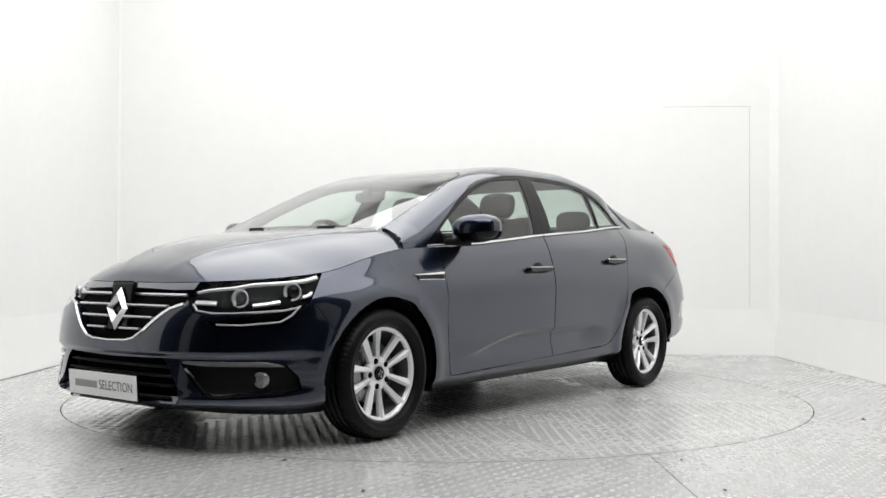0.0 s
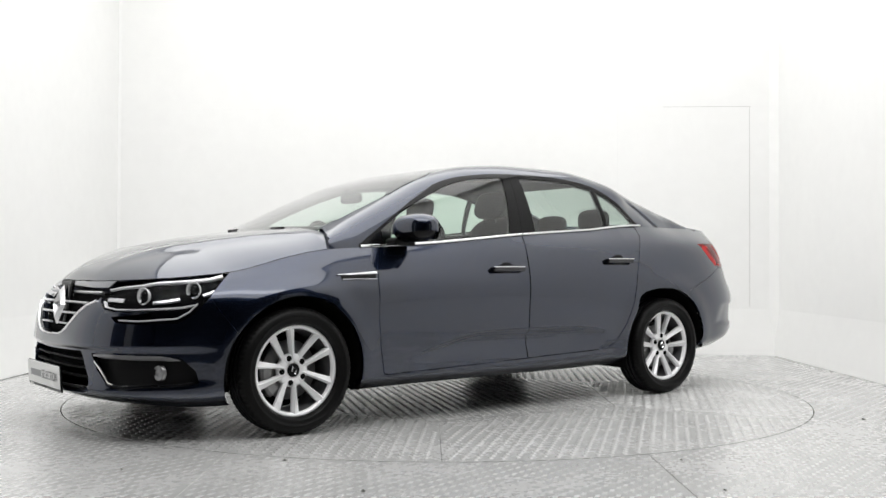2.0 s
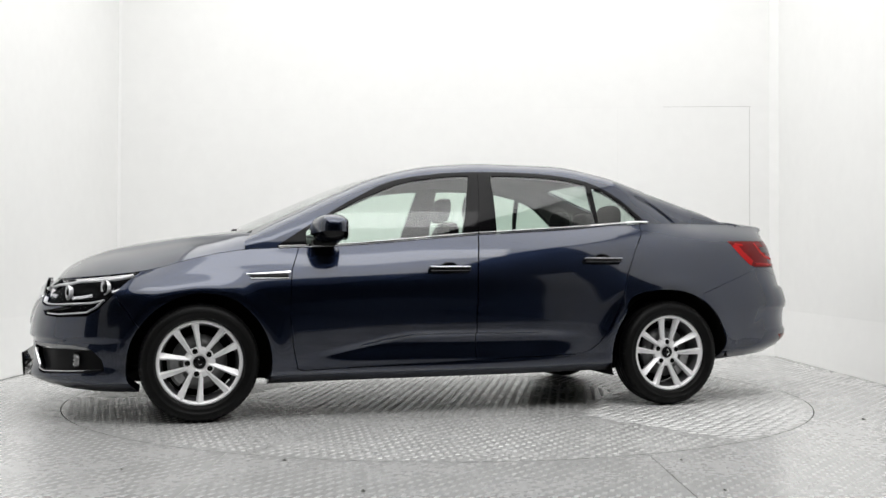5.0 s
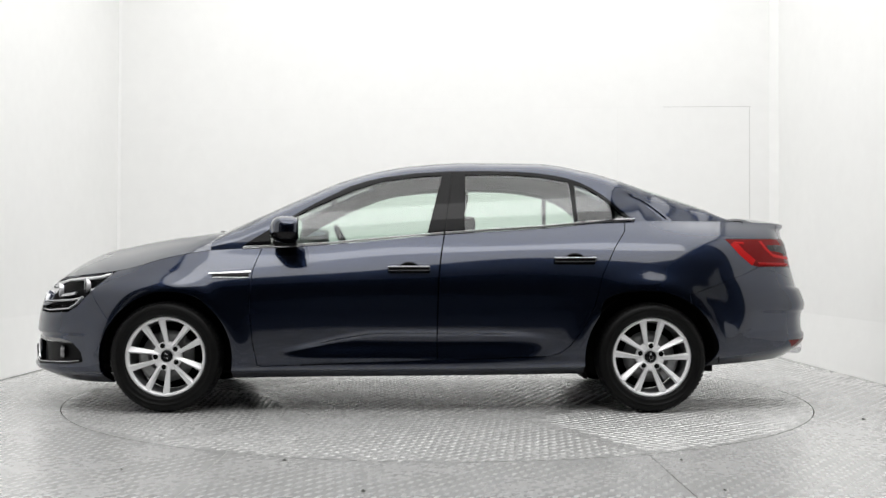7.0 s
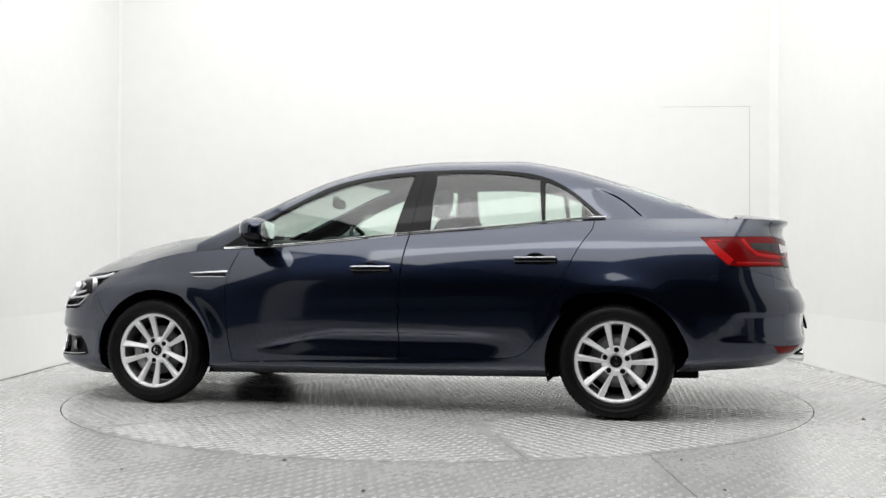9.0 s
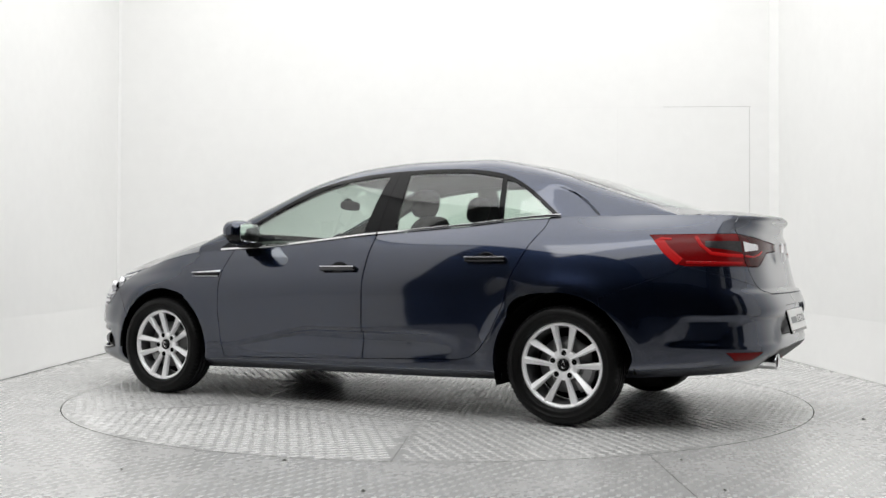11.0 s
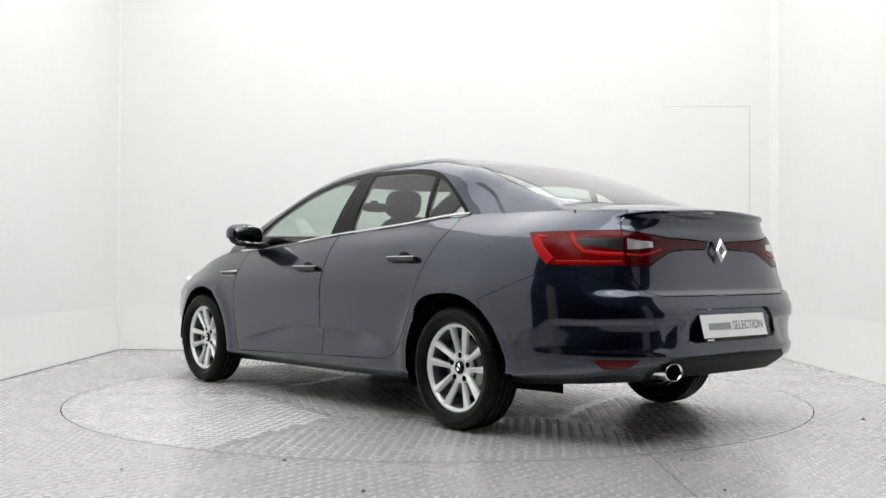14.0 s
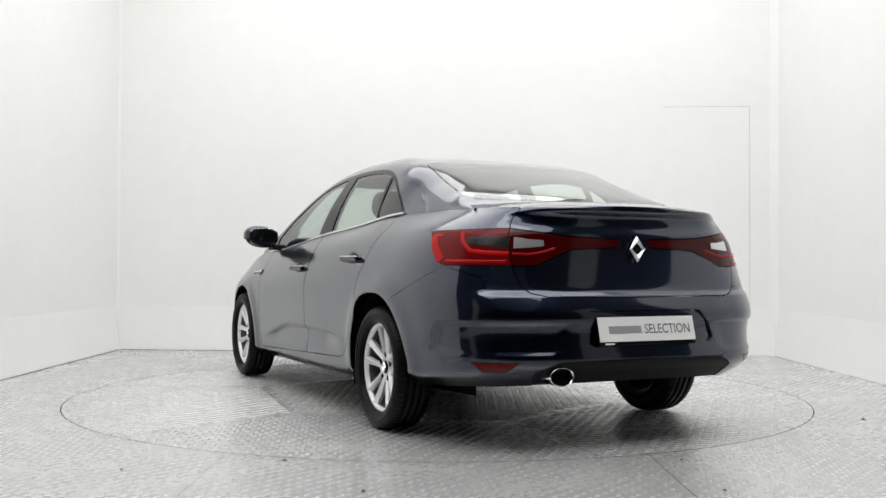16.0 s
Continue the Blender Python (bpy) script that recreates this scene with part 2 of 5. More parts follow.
def treads(bm, test, origin, turn, reach, high=1.0):
    """Raised pads in skewed rows over a plate, where test(x, y) allows."""
    c, s_ = math.cos(turn), math.sin(turn)
    px, py, L, w, h = 0.038, 0.080, 0.023, 0.0115, 0.0021
    rng = random.Random(int(turn * 100) + 7)
    nx, ny = int(reach / px), int(reach / py)
    for j in range(-ny, ny + 1):
        for i in range(-nx, nx + 1):
            u, v = i * px, j * py + (i % 2) * py / 2
            pts = []
            for a, b in ((-1, -1), (1, -1), (1, 1), (-1, 1)):
                pts.append((u + a * w + b * 0.009, v + b * L))
            wp = [(origin[0] + c * x - s_ * y, origin[1] + s_ * x + c * y) for x, y in pts]
            if not all(test(x, y) for x, y in wp):
                continue
            mx, my = sum(p_[0] for p_ in wp) / 4, sum(p_[1] for p_ in wp) / 4
            hh = h * high * rng.uniform(0.8, 1.1)
            lo = [bm.verts.new((x, y, -0.0005)) for x, y in wp]
            hi = [bm.verts.new((mx + (x - mx) * 0.6, my + (y - my) * 0.72, hh)) for x, y in wp]
            bm.faces.new(hi)
            for k in range(4):
                bm.faces.new((lo[k], lo[(k + 1) % 4], hi[(k + 1) % 4], hi[k]))
    return bm


def in_convex(poly, inset):
    edges = []
    for (x0, y0), (x1, y1) in zip(poly, poly[1:] + poly[:1]):
        d = math.hypot(x1 - x0, y1 - y0)
        edges.append((x0, y0, -(y1 - y0) / d, (x1 - x0) / d))
    return lambda x, y: all((x - a) * n + (y - b) * m > inset for a, b, n, m in edges)


def deck_plate(parent, poly, turn):
    bm = bmesh.new()
    top = [bm.verts.new((x, y, 0.0)) for x, y in poly]
    low = [bm.verts.new((x, y, -0.02)) for x, y in poly]
    bm.faces.new(top)
    for i in range(len(poly)):
        j = (i + 1) % len(poly)
        bm.faces.new((low[i], low[j], top[j], top[i]))
    pl = part("deck_plate", bm, PLATE, parent)
    cx, cy = sum(p_[0] for p_ in poly) / len(poly), sum(p_[1] for p_ in poly) / len(poly)
    ob = part("tread", treads(bmesh.new(), in_convex(poly, 0.006), (cx, cy), turn, 1.9), TREAD, pl)
    ob["kind"] = "stuff"


def turntable():
    top = tagged(new("turntable"), "round turntable of grey tread plates flush with the floor", "turntable")
    bm = bmesh.new()
    n = 160
    rim = [(R_TABLE * math.cos(2 * math.pi * i / n), R_TABLE * math.sin(2 * math.pi * i / n)) for i in range(n)]
    a, b = [bm.verts.new((x, y, -0.012)) for x, y in rim], [bm.verts.new((x, y, -0.05)) for x, y in rim]
    bm.faces.new(a)
    for i in range(n):
        bm.faces.new((b[i], b[(i + 1) % n], a[(i + 1) % n], a[i]))
    part("base_disc", bm, LINE, top, "dark base below the plates")
    hexa = [(1.2 * math.cos(radians(53 + 60 * k)), 1.195 * math.sin(radians(53 + 60 * k))) for k in range(6)]
    deck_plate(top, hexa, radians(20))
    g = 0.003
    for k in range(6):
        a0, a1 = 53 + 60 * k, 113 + 60 * k
        arc = [(R_TABLE * math.cos(radians(a0 + (a1 - a0) * i / 24)), R_TABLE * math.sin(radians(a0 + (a1 - a0) * i / 24))) for i in range(25)]
        poly = [hexa[k]] + arc + [hexa[(k + 1) % 6]]
        am = radians(a0 + 30)
        poly = [(x + g * math.cos(am) + (g * 0.6 * math.sin(am) if i < len(poly) / 2 else -g * 0.6 * math.sin(am)) * 1, y + g * math.sin(am) + (-g * 0.6 * math.cos(am) if i < len(poly) / 2 else g * 0.6 * math.cos(am))) if i in (0, len(poly) - 1) else (x, y) for i, (x, y) in enumerate(poly)]
        shift = [(-math.sin(radians(a0)) * g * 0.6, math.cos(radians(a0)) * g * 0.6), (math.sin(radians(a1)) * g * 0.6, -math.cos(radians(a1)) * g * 0.6)]
        poly[1] = (poly[1][0] + shift[0][0], poly[1][1] + shift[0][1])
        poly[-2] = (poly[-2][0] + shift[1][0], poly[-2][1] + shift[1][1])
        deck_plate(top, poly, am + radians(90 + 35 * (k % 3)))
    return top


table = turntable()


def on_floor(x, y):
    return XL + 0.02 < x < XR - 0.02 and -3.75 < y < YB - 0.25 and math.hypot(x, y) > R_TABLE + 0.02 and min(abs(x - 0.92), abs(x + 0.92)) > 0.006


ob = part("tread", treads(bmesh.new(), on_floor, (0, 0), radians(6), 4.6, 0.32), TREAD, floor_ob)
ob["kind"] = "stuff"
for x, w, mat in ((-0.92, 0.001, JOINT), (0.92, 0.0014, LINE)):
    slab("joint", x - w, x + w, -3.85, -2.085, 0.0, 0.0012, mat, "dark joint between floor plates", "joint")


slab("joint", XL, XL + 0.007, -2.6, YB + 0.18, 0.0, 0.003, LINE, "dark gap at the foot of the wall", "joint")
skewed(slab("joint", XL + 0.01, -1.2, YB - 0.007, YB, 0.0, 0.003, LINE, "dark gap at the foot of the wall", "joint"))
slab("joint", XR - 0.004, XR, -2.6, YB - 0.22, 0.0, 0.003, JOINT, "grey gap at the foot of the wall", "joint")


def scrap():
    """A small curled white scrap lying on the floor plates."""
    bm = bmesh.new()
    rows = []
    for i in range(7):
        a = math.pi * i / 6
        rows.append([bm.verts.new((1.075 + 0.028 * math.cos(a), -2.335 + y + 0.012 * math.sin(a), 0.004 + 0.006 * math.sin(a))) for y in (-0.006, 0.006)])
    for r0, r1 in zip(rows, rows[1:]):
        bm.faces.new((r0[0], r1[0], r1[1], r0[1]))
    r = bmesh.ops.solidify(bm, geom=list(bm.faces), thickness=0.0015)
    return tagged(new("white_scrap", mesh_of(bm, "white_scrap", WALL, True)), "curled white scrap lying on the floor", "debris")


scrap()


def crumbs():
    rng = random.Random(5)
    bm = bmesh.new()
    spots = [(1.03, -2.22, 1.0), (-0.64, -2.26, 1.3), (1.05, -2.79, 1.0), (-0.27, -2.82, 1.2), (-1.26, -2.45, 0.8), (2.29, -1.08, 1.4)]
    spots += [(rng.uniform(-2.8, 2.9), rng.uniform(-3.0, -2.3), rng.uniform(0.2, 0.5)) for _ in range(26)]
    for x, y, k in spots:
        n = 6
        vs = [bm.verts.new((x + 0.009 * k * rng.uniform(0.6, 1.2) * math.cos(2 * math.pi * i / n), y + 0.012 * k * rng.uniform(0.6, 1.2) * math.sin(2 * math.pi * i / n), 0.0025)) for i in range(n)]
        tip = bm.verts.new((x, y, 0.0025 + 0.006 * k))
        for i in range(n):
            bm.faces.new((vs[i], vs[(i + 1) % n], tip))
    return tagged(new("grit", mesh_of(bm, "grit", LINE, False)), "dark crumbs of grit on the floor", "grit", kind="stuff")


crumbs()

# ---- car ----
car = tagged(new("car"), "dark blue-grey metallic four-door saloon parked on the turntable", "car")
X0F, X0R, HUB_F, HUB_R, WR = 1.3, -0.9, 1.517, -1.194, 0.3095

# Each level of the lower body: height along x, half width along x, nose and tail, bluntness of the tail.
LEVELS = [
    (curve((2.42, 0.195), (1.9, 0.155), (1.1, 0.185), (-0.8, 0.212), (-1.6, 0.262), (-2.16, 0.30)), curve((1.5, 0.79), (0, 0.80), (-1.2, 0.80)), 2.36, -2.10),
    (curve((2.42, 0.23), (1.9, 0.215), (1.1, 0.235), (-0.8, 0.262), (-1.6, 0.31), (-2.16, 0.345)), curve((1.5, 0.866), (0, 0.862), (-1.2, 0.868)), 2.43, -2.16),
    (curve((2.42, 0.32), (1.9, 0.31), (1.1, 0.29), (-0.8, 0.33), (-1.6, 0.37), (-2.16, 0.40)), curve((1.5, 0.882), (0, 0.868), (-1.2, 0.884)), 2.43, -2.213),
    (curve((2.42, 0.42), (1.9, 0.42), (1.1, 0.41), (-0.8, 0.44), (-1.6, 0.48), (-2.16, 0.50)), curve((1.5, 0.892), (0.4, 0.879), (-0.4, 0.880), (-1.2, 0.896)), 2.42, -2.205),
    (curve((2.42, 0.53), (1.9, 0.55), (1.1, 0.56), (-0.8, 0.59), (-1.6, 0.61), (-2.16, 0.61)), curve((1.5, 0.895), (0.4, 0.886), (-0.4, 0.886), (-1.2, 0.9)), 2.405, -2.20),
    (curve((2.4, 0.61), (1.9, 0.66), (1.1, 0.70), (-0.8, 0.75), (-1.6, 0.76), (-2.16, 0.74)), curve((1.5, 0.885), (0.4, 0.886), (-0.4, 0.884), (-1.2, 0.886)), 2.38, -2.152),
    (curve((2.36, 0.68), (1.85, 0.735), (1.3, 0.81), (0.5, 0.86), (-0.8, 0.94), (-1.6, 0.965), (-2.16, 0.94)), curve((1.5, 0.838), (0.5, 0.838), (-0.4, 0.832), (-1.2, 0.814)), 2.34, -2.118),
    (curve((2.3, 0.735), (1.81, 0.785), (1.52, 0.86), (1.3, 0.90), (1.1, 0.912), (0.76, 0.929), (-0.03, 0.999), (-0.58, 1.039), (-1.12, 1.083), (-1.6, 1.085), (-2.14, 1.075)),
     curve((1.5, 0.79), (1.1, 0.792), (0.4, 0.788), (-0.4, 0.755), (-1.12, 0.713), (-1.5, 0.66)), 2.28, -2.138),
]


def level_xy(k_w, xn, xt, phi):
    """Plan of one level. phi: 0 at the nose centre, 1 at the front corner's end, to 2 along the side, to 3 at the tail centre."""
    w = k_w
    if phi <= 1:
        a = phi * math.pi / 2
        return X0F + (xn - X0F) * math.cos(a) ** (2 / 3.1), float(w(X0F)) * math.sin(a) ** (2 / 3.1)
    if phi <= 2:
        x = X0F + (X0R - X0F) * (phi - 1)
        return x, float(w(x))
    a = (phi - 2) * math.pi / 2
    x = X0R + (xt - X0R) * math.sin(a) ** (2 / 4.5)
    return x, float(w(max(x, -1.5))) * math.cos(a) ** (2 / 4.5)


PHI = [i / 44 for i in range(44)] + [1 + i / 150 for i in range(150)] + [2 + i / 44 for i in range(45)]


def spline_rows(rows, n):
    """Catmull-Rom between rows of points, n steps a gap."""
    out = []
    for i in range(len(rows) - 1):
        p0, p1, p2, p3 = rows[max(i - 1, 0)], rows[i], rows[i + 1], rows[min(i + 2, len(rows) - 1)]
        for j in range(n):
            t = j / n
            out.append(0.5 * (2 * p1 + (p2 - p0) * t + (2 * p0 - 5 * p1 + 4 * p2 - p3) * t * t + (3 * p1 - p0 - 3 * p2 + p3) * t ** 3))
    out.append(rows[-1])
    return np.array(out)


def shell_grid():
    rows = []
    for zf, wf, xn, xt in LEVELS:
        r = []
        for ph in PHI:
            x, y = level_xy(wf, xn, xt, ph)
            r.append((x, y, float(zf(x))))
        rows.append(np.array(r))
    g = spline_rows(rows, 12)
    x, z = g[..., 0], g[..., 2]

    def step(a, b, v):
        t = np.clip((v - a) / (b - a), 0, 1)
        return t * t * (3 - 2 * t)
    # flares round the wheel arches, and the hollow along the foot of the doors
    for hx, r in ((HUB_F, ARCH_F), (HUB_R, ARCH_R)):
        d = np.hypot(x - hx, z - 0.305) - r
        g[..., 1] += 0.011 * np.exp(-((d - 0.02) / 0.060) ** 2) * step(0.15, 0.25, z) * step(0.3, 0.6, g[..., 1])
    y = g[..., 1]
    fold = step(0.575, 0.560, z) * step(0.425, 0.455, z) * step(-1.74, -1.84, x + 0.6 * (z - 0.5)) * step(0.40, 0.45, y + 0.5 * (z - 0.5))
    g[..., 0] += 0.011 * fold * step(-1.8, -2.05, x)
    g[..., 1] -= 0.008 * fold * step(-2.1, -1.9, x)
    # the chin drops back under the nose; the boot lid hollows under its lip and stands back from the bumper's shelf
    g[..., 0] -= 0.020 * step(0.440, 0.415, z) * step(0.235, 0.29, z) * step(1.85, 2.10, x)
    g[..., 0] += 0.020 * step(1.062, 1.040, z) * step(0.950, 1.010, z) * step(-1.93, -2.06, x)
    g[..., 0] -= 0.016 * step(0.704, 0.690, z) * step(0.52, 0.62, z) * step(-1.95, -2.08, x)
    line = 0.345 + 0.105 * step(1.0, 0.3, x) - 0.02 * step(-0.35, -0.72, x)
    g[..., 1] -= 0.024 * step(line + 0.003, line - 0.019, z) * step(0.97, 0.62, x) * step(-0.67, -0.30, x) * step(0.295, 0.40, z)
    return g


ARCH_F, ARCH_R = 0.366, 0.378
GRID = shell_grid()
PROF = curve((1.5, 0.945), (1.375, 1.002), (1.126, 1.114), (0.85, 1.234), (0.65, 1.315), (0.45, 1.370), (0.15, 1.422), (-0.2, 1.447), (-0.58, 1.445),
             (-0.95, 1.390), (-1.17, 1.330), (-1.44, 1.243), (-1.65, 1.169), (-1.75, 1.126), (-1.82, 1.102), (-2.0, 1.04))
CROWN = curve((1.5, -0.005), (0.6, 0.0), (0.1, 0.025), (-0.5, 0.04), (-2.0, 0.035))
BEND = curve((1.5, 0.35), (0.6, 0.3), (0.1, 0.0), (-0.5, -0.02), (-1.0, -0.2), (-2.0, -0.25))
BELT_Z = LEVELS[7][0]
RAIL_X, RAIL_Y = GRID[-1][::-1, 0], GRID[-1][::-1, 1]


def BELT_W(x):
    """Half width of the body at the foot of the windows."""
    return float(np.interp(x, RAIL_X, RAIL_Y))


def roof_z(x, y):
    return float(PROF(x + float(BEND(x)) * y * y)) - float(CROWN(x)) * y * y


def canopy_section(x):
    zb, yb = float(BELT_Z(x)), float(BELT_W(x))

    k = min(1.0, max(0.0, (-0.95 - x) / 0.35))
    lean = 0.27 + 0.36 * k * k * (3 - 2 * k)

    def side(z):
        d = max(z - zb, 0)
        return yb - lean * d - 0.60 * d * d
    lo, hi = zb, 1.5
    if roof_z(x, yb) <= zb:
        zi = zb
    else:
        for _ in range(30):
            mid = (lo + hi) / 2
            if roof_z(x, side(mid)) > mid:
                lo = mid
            else:
                hi = mid
        zi = lo
    yi = side(zi)
    r = min(0.07, (zi - zb) * 0.6)
    z1 = zi - r
    p1, pc = Vector((side(z1), z1)), Vector((yi, zi))
    y2 = yi - 0.09 * r / 0.07
    p2 = Vector((y2, roof_z(x, y2)))
    pts = [(side(zb + (z1 - zb) * i / 16), zb + (z1 - zb) * i / 16) for i in range(16)]
    for i in range(8):
        t = i / 8
        q = p1 * (1 - t) ** 2 + pc * 2 * t * (1 - t) + p2 * t * t
        pts.append((q.x, q.y))
    for i in range(21):
        y = y2 * (1 - i / 20)
        pts.append((y, roof_z(x, y)))
    return [(x, y, z) for y, z in pts]


CANOPY = np.array([canopy_section(1.44 - 3.22 * i / 230) for i in range(231)])


def pillar_hollow(g):
    """The hollow behind the quarter window, under a crease that runs down to the shoulder."""
    ax, az, bx, bz = -1.045, 1.275, -1.325, 1.100
    dx, dz = bx - ax, bz - az
    L = math.hypot(dx, dz)
    t = ((g[..., 0] - ax) * dx + (g[..., 2] - az) * dz) / L ** 2
    d = ((g[..., 0] - ax) * -dz + (g[..., 2] - az) * dx) / L
    d = d + 0.022 * np.sin(np.clip(t, 0, 1) * math.pi)
    rise = np.clip((d + 0.006) / 0.022, 0, 1)
    fade = np.clip(t / 0.25, 0, 1) * np.clip((1.12 - t) / 0.15, 0, 1)
    g[..., 1] -= 0.016 * rise * rise * (3 - 2 * rise) * np.exp(-np.clip(d, 0, 1) / 0.06) * fade * (g[..., 1] > 0.3)
    return g


CANOPY = pillar_hollow(CANOPY)
HOOD_Z = curve((2.28, 0.738), (2.24, 0.79), (2.18, 0.832), (2.05, 0.886), (1.9, 0.93), (1.7, 0.966), (1.5, 0.992), (1.3, 1.018), (1.15, 1.032))
BOOT_Z = curve((-1.4, 1.1), (-1.72, 1.124), (-1.9, 1.121), (-2.02, 1.108), (-2.15, 1.088))


# ---- cutting the skin into panels ----
ZN = np.array([float(l[0](2.4)) for l in LEVELS])
XN, XT, WID = np.array([l[2] for l in LEVELS]), np.array([l[3] for l in LEVELS]), np.array([float(l[1](1.3)) for l in LEVELS])
ZT = np.array([float(l[0](-2.16)) for l in LEVELS])
WT = np.array([float(l[1](-1.3)) for l in LEVELS])
REF = np.array([level_xy(LEVELS[4][1], LEVELS[4][2], LEVELS[4][3], p) for p in PHI])
ARC = np.concatenate([[0], np.cumsum(np.hypot(*np.diff(REF, axis=0).T))])


def u_phi(p):
    return float(np.interp(p, PHI, ARC))


def fx(x, z):
    """Unrolled place of a point at x on the front corner or the side."""
    if x <= X0F:
        return sx(x)
    c = (x - X0F) / (float(np.interp(z, ZN, XN)) - X0F)
    return u_phi(math.acos(min(c, 1.0) ** 1.55) / (math.pi / 2))


def fy(y, z):
    s_ = y / float(np.interp(z, ZN, WID))
    return u_phi(math.asin(min(s_, 1.0) ** 1.55) / (math.pi / 2))


def sx(x):
    if x < X0R:
        return rx(x, 0.6)
    return u_phi(1 + (x - X0F) / (X0R - X0F))


def rx(x, z):
    if x > X0R:
        return sx(x)
    c = (x - X0R) / (float(np.interp(z, ZT, XT)) - X0R)
    return u_phi(2 + math.asin(min(c, 1.0) ** 2.25) / (math.pi / 2))


def ry(y, z):
    s_ = y / float(np.interp(z, ZT, WT))
    return u_phi(2 + math.acos(min(s_, 1.0) ** 2.25) / (math.pi / 2))


def grid_normals(g):
    du, dv = np.gradient(g, axis=1), np.gradient(g, axis=0)
    n = np.cross(du, dv)
    n /= np.linalg.norm(n, axis=2, keepdims=True) + 1e-12
    return n


GN = grid_normals(GRID)
if GN[30, 100, 1] < 0:
    GN = -GN
GN[:, 0, 1] = GN[:, -1, 1] = 0.0
assert GRID.shape[1] == len(PHI)


def surf(u, z):
    """Place and normal of the lower body at an unrolled place u and height z."""
    c = float(np.interp(u, ARC, range(len(ARC))))
    i = min(int(c), len(ARC) - 2)
    t = c - i
    col, nrm = GRID[:, i] * (1 - t) + GRID[:, i + 1] * t, GN[:, i] * (1 - t) + GN[:, i + 1] * t
    p = np.array([np.interp(z, col[:, 2], col[:, k]) for k in range(3)])
    n = np.array([np.interp(z, col[:, 2], nrm[:, k]) for k in range(3)])
    p[2] = z
    return Vector(p), Vector(n).normalized()


def flat_mesh(flat, pos, nrm):
    """A grid laid out flat for cutting, which remembers its places and normals."""
    bm = bmesh.new()
    lp, ln = bm.verts.layers.float_vector.new("pos"), bm.verts.layers.float_vector.new("nrm")
    vs = []
    for i in range(flat.shape[0]):
        row = []
        for j in range(flat.shape[1]):
            v = bm.verts.new(flat[i, j])
            v[lp], v[ln] = pos[i, j], nrm[i, j]
            row.append(v)
        vs.append(row)
    for i in range(len(vs) - 1):
        for j in range(len(vs[0]) - 1):
            bm.faces.new((vs[i][j], vs[i][j + 1], vs[i + 1][j + 1], vs[i + 1][j]))
    return bm


def inside(p, poly):
    x, y, hit = p[0], p[1], False
    for (x0, y0), (x1, y1) in zip(poly, poly[1:] + poly[:1]):
        if (y0 > y) != (y1 > y) and x < x0 + (y - y0) * (x1 - x0) / (y1 - y0):
            hit = not hit
    return hit


def cut(bm, poly, ax=(0, 2), ok=lambda f: True, closed=True):
    a, b = ax
    other = ({0, 1, 2} - {a, b}).pop()
    segs = list(zip(poly, poly[1:] + poly[:1])) if closed else list(zip(poly, poly[1:]))
    xs, ys = [p[0] for p in poly], [p[1] for p in poly]
    near = [f for f in bm.faces if ok(f) and max(v.co[a] for v in f.verts) > min(xs) and min(v.co[a] for v in f.verts) < max(xs)
            and max(v.co[b] for v in f.verts) > min(ys) and min(v.co[b] for v in f.verts) < max(ys)]
    for p, q in segs:
        no = Vector((0, 0, 0))
        no[a], no[b] = -(q[1] - p[1]), q[0] - p[0]
        if no.length < 1e-7:
            continue
        no.normalize()
        co = Vector((0, 0, 0))
        co[a], co[b] = p
        lo, hi = (min(p[0], q[0]), min(p[1], q[1])), (max(p[0], q[0]), max(p[1], q[1]))
        sel = []
        for f in near:
            if not f.is_valid:
                continue
            c0, c1 = [v.co[a] for v in f.verts], [v.co[b] for v in f.verts]
            if max(c0) < lo[0] or min(c0) > hi[0] or max(c1) < lo[1] or min(c1) > hi[1]:
                continue
            d = [(v.co - co).dot(no) for v in f.verts]
            if min(d) < -1e-6 and max(d) > 1e-6:
                sel.append(f)
        if not sel:
            continue
        es = {e for f in sel for e in f.edges}
        r = bmesh.ops.bisect_plane(bm, geom=sel + list(es) + list({v for f in sel for v in f.verts}), dist=1e-6, plane_co=co, plane_no=no)
        got = {f for f in r["geom"] if isinstance(f, bmesh.types.BMFace)} | {f for e in r["geom_cut"] if isinstance(e, bmesh.types.BMEdge) for f in e.link_faces}
        near = list({f for f in near if f.is_valid} | got)


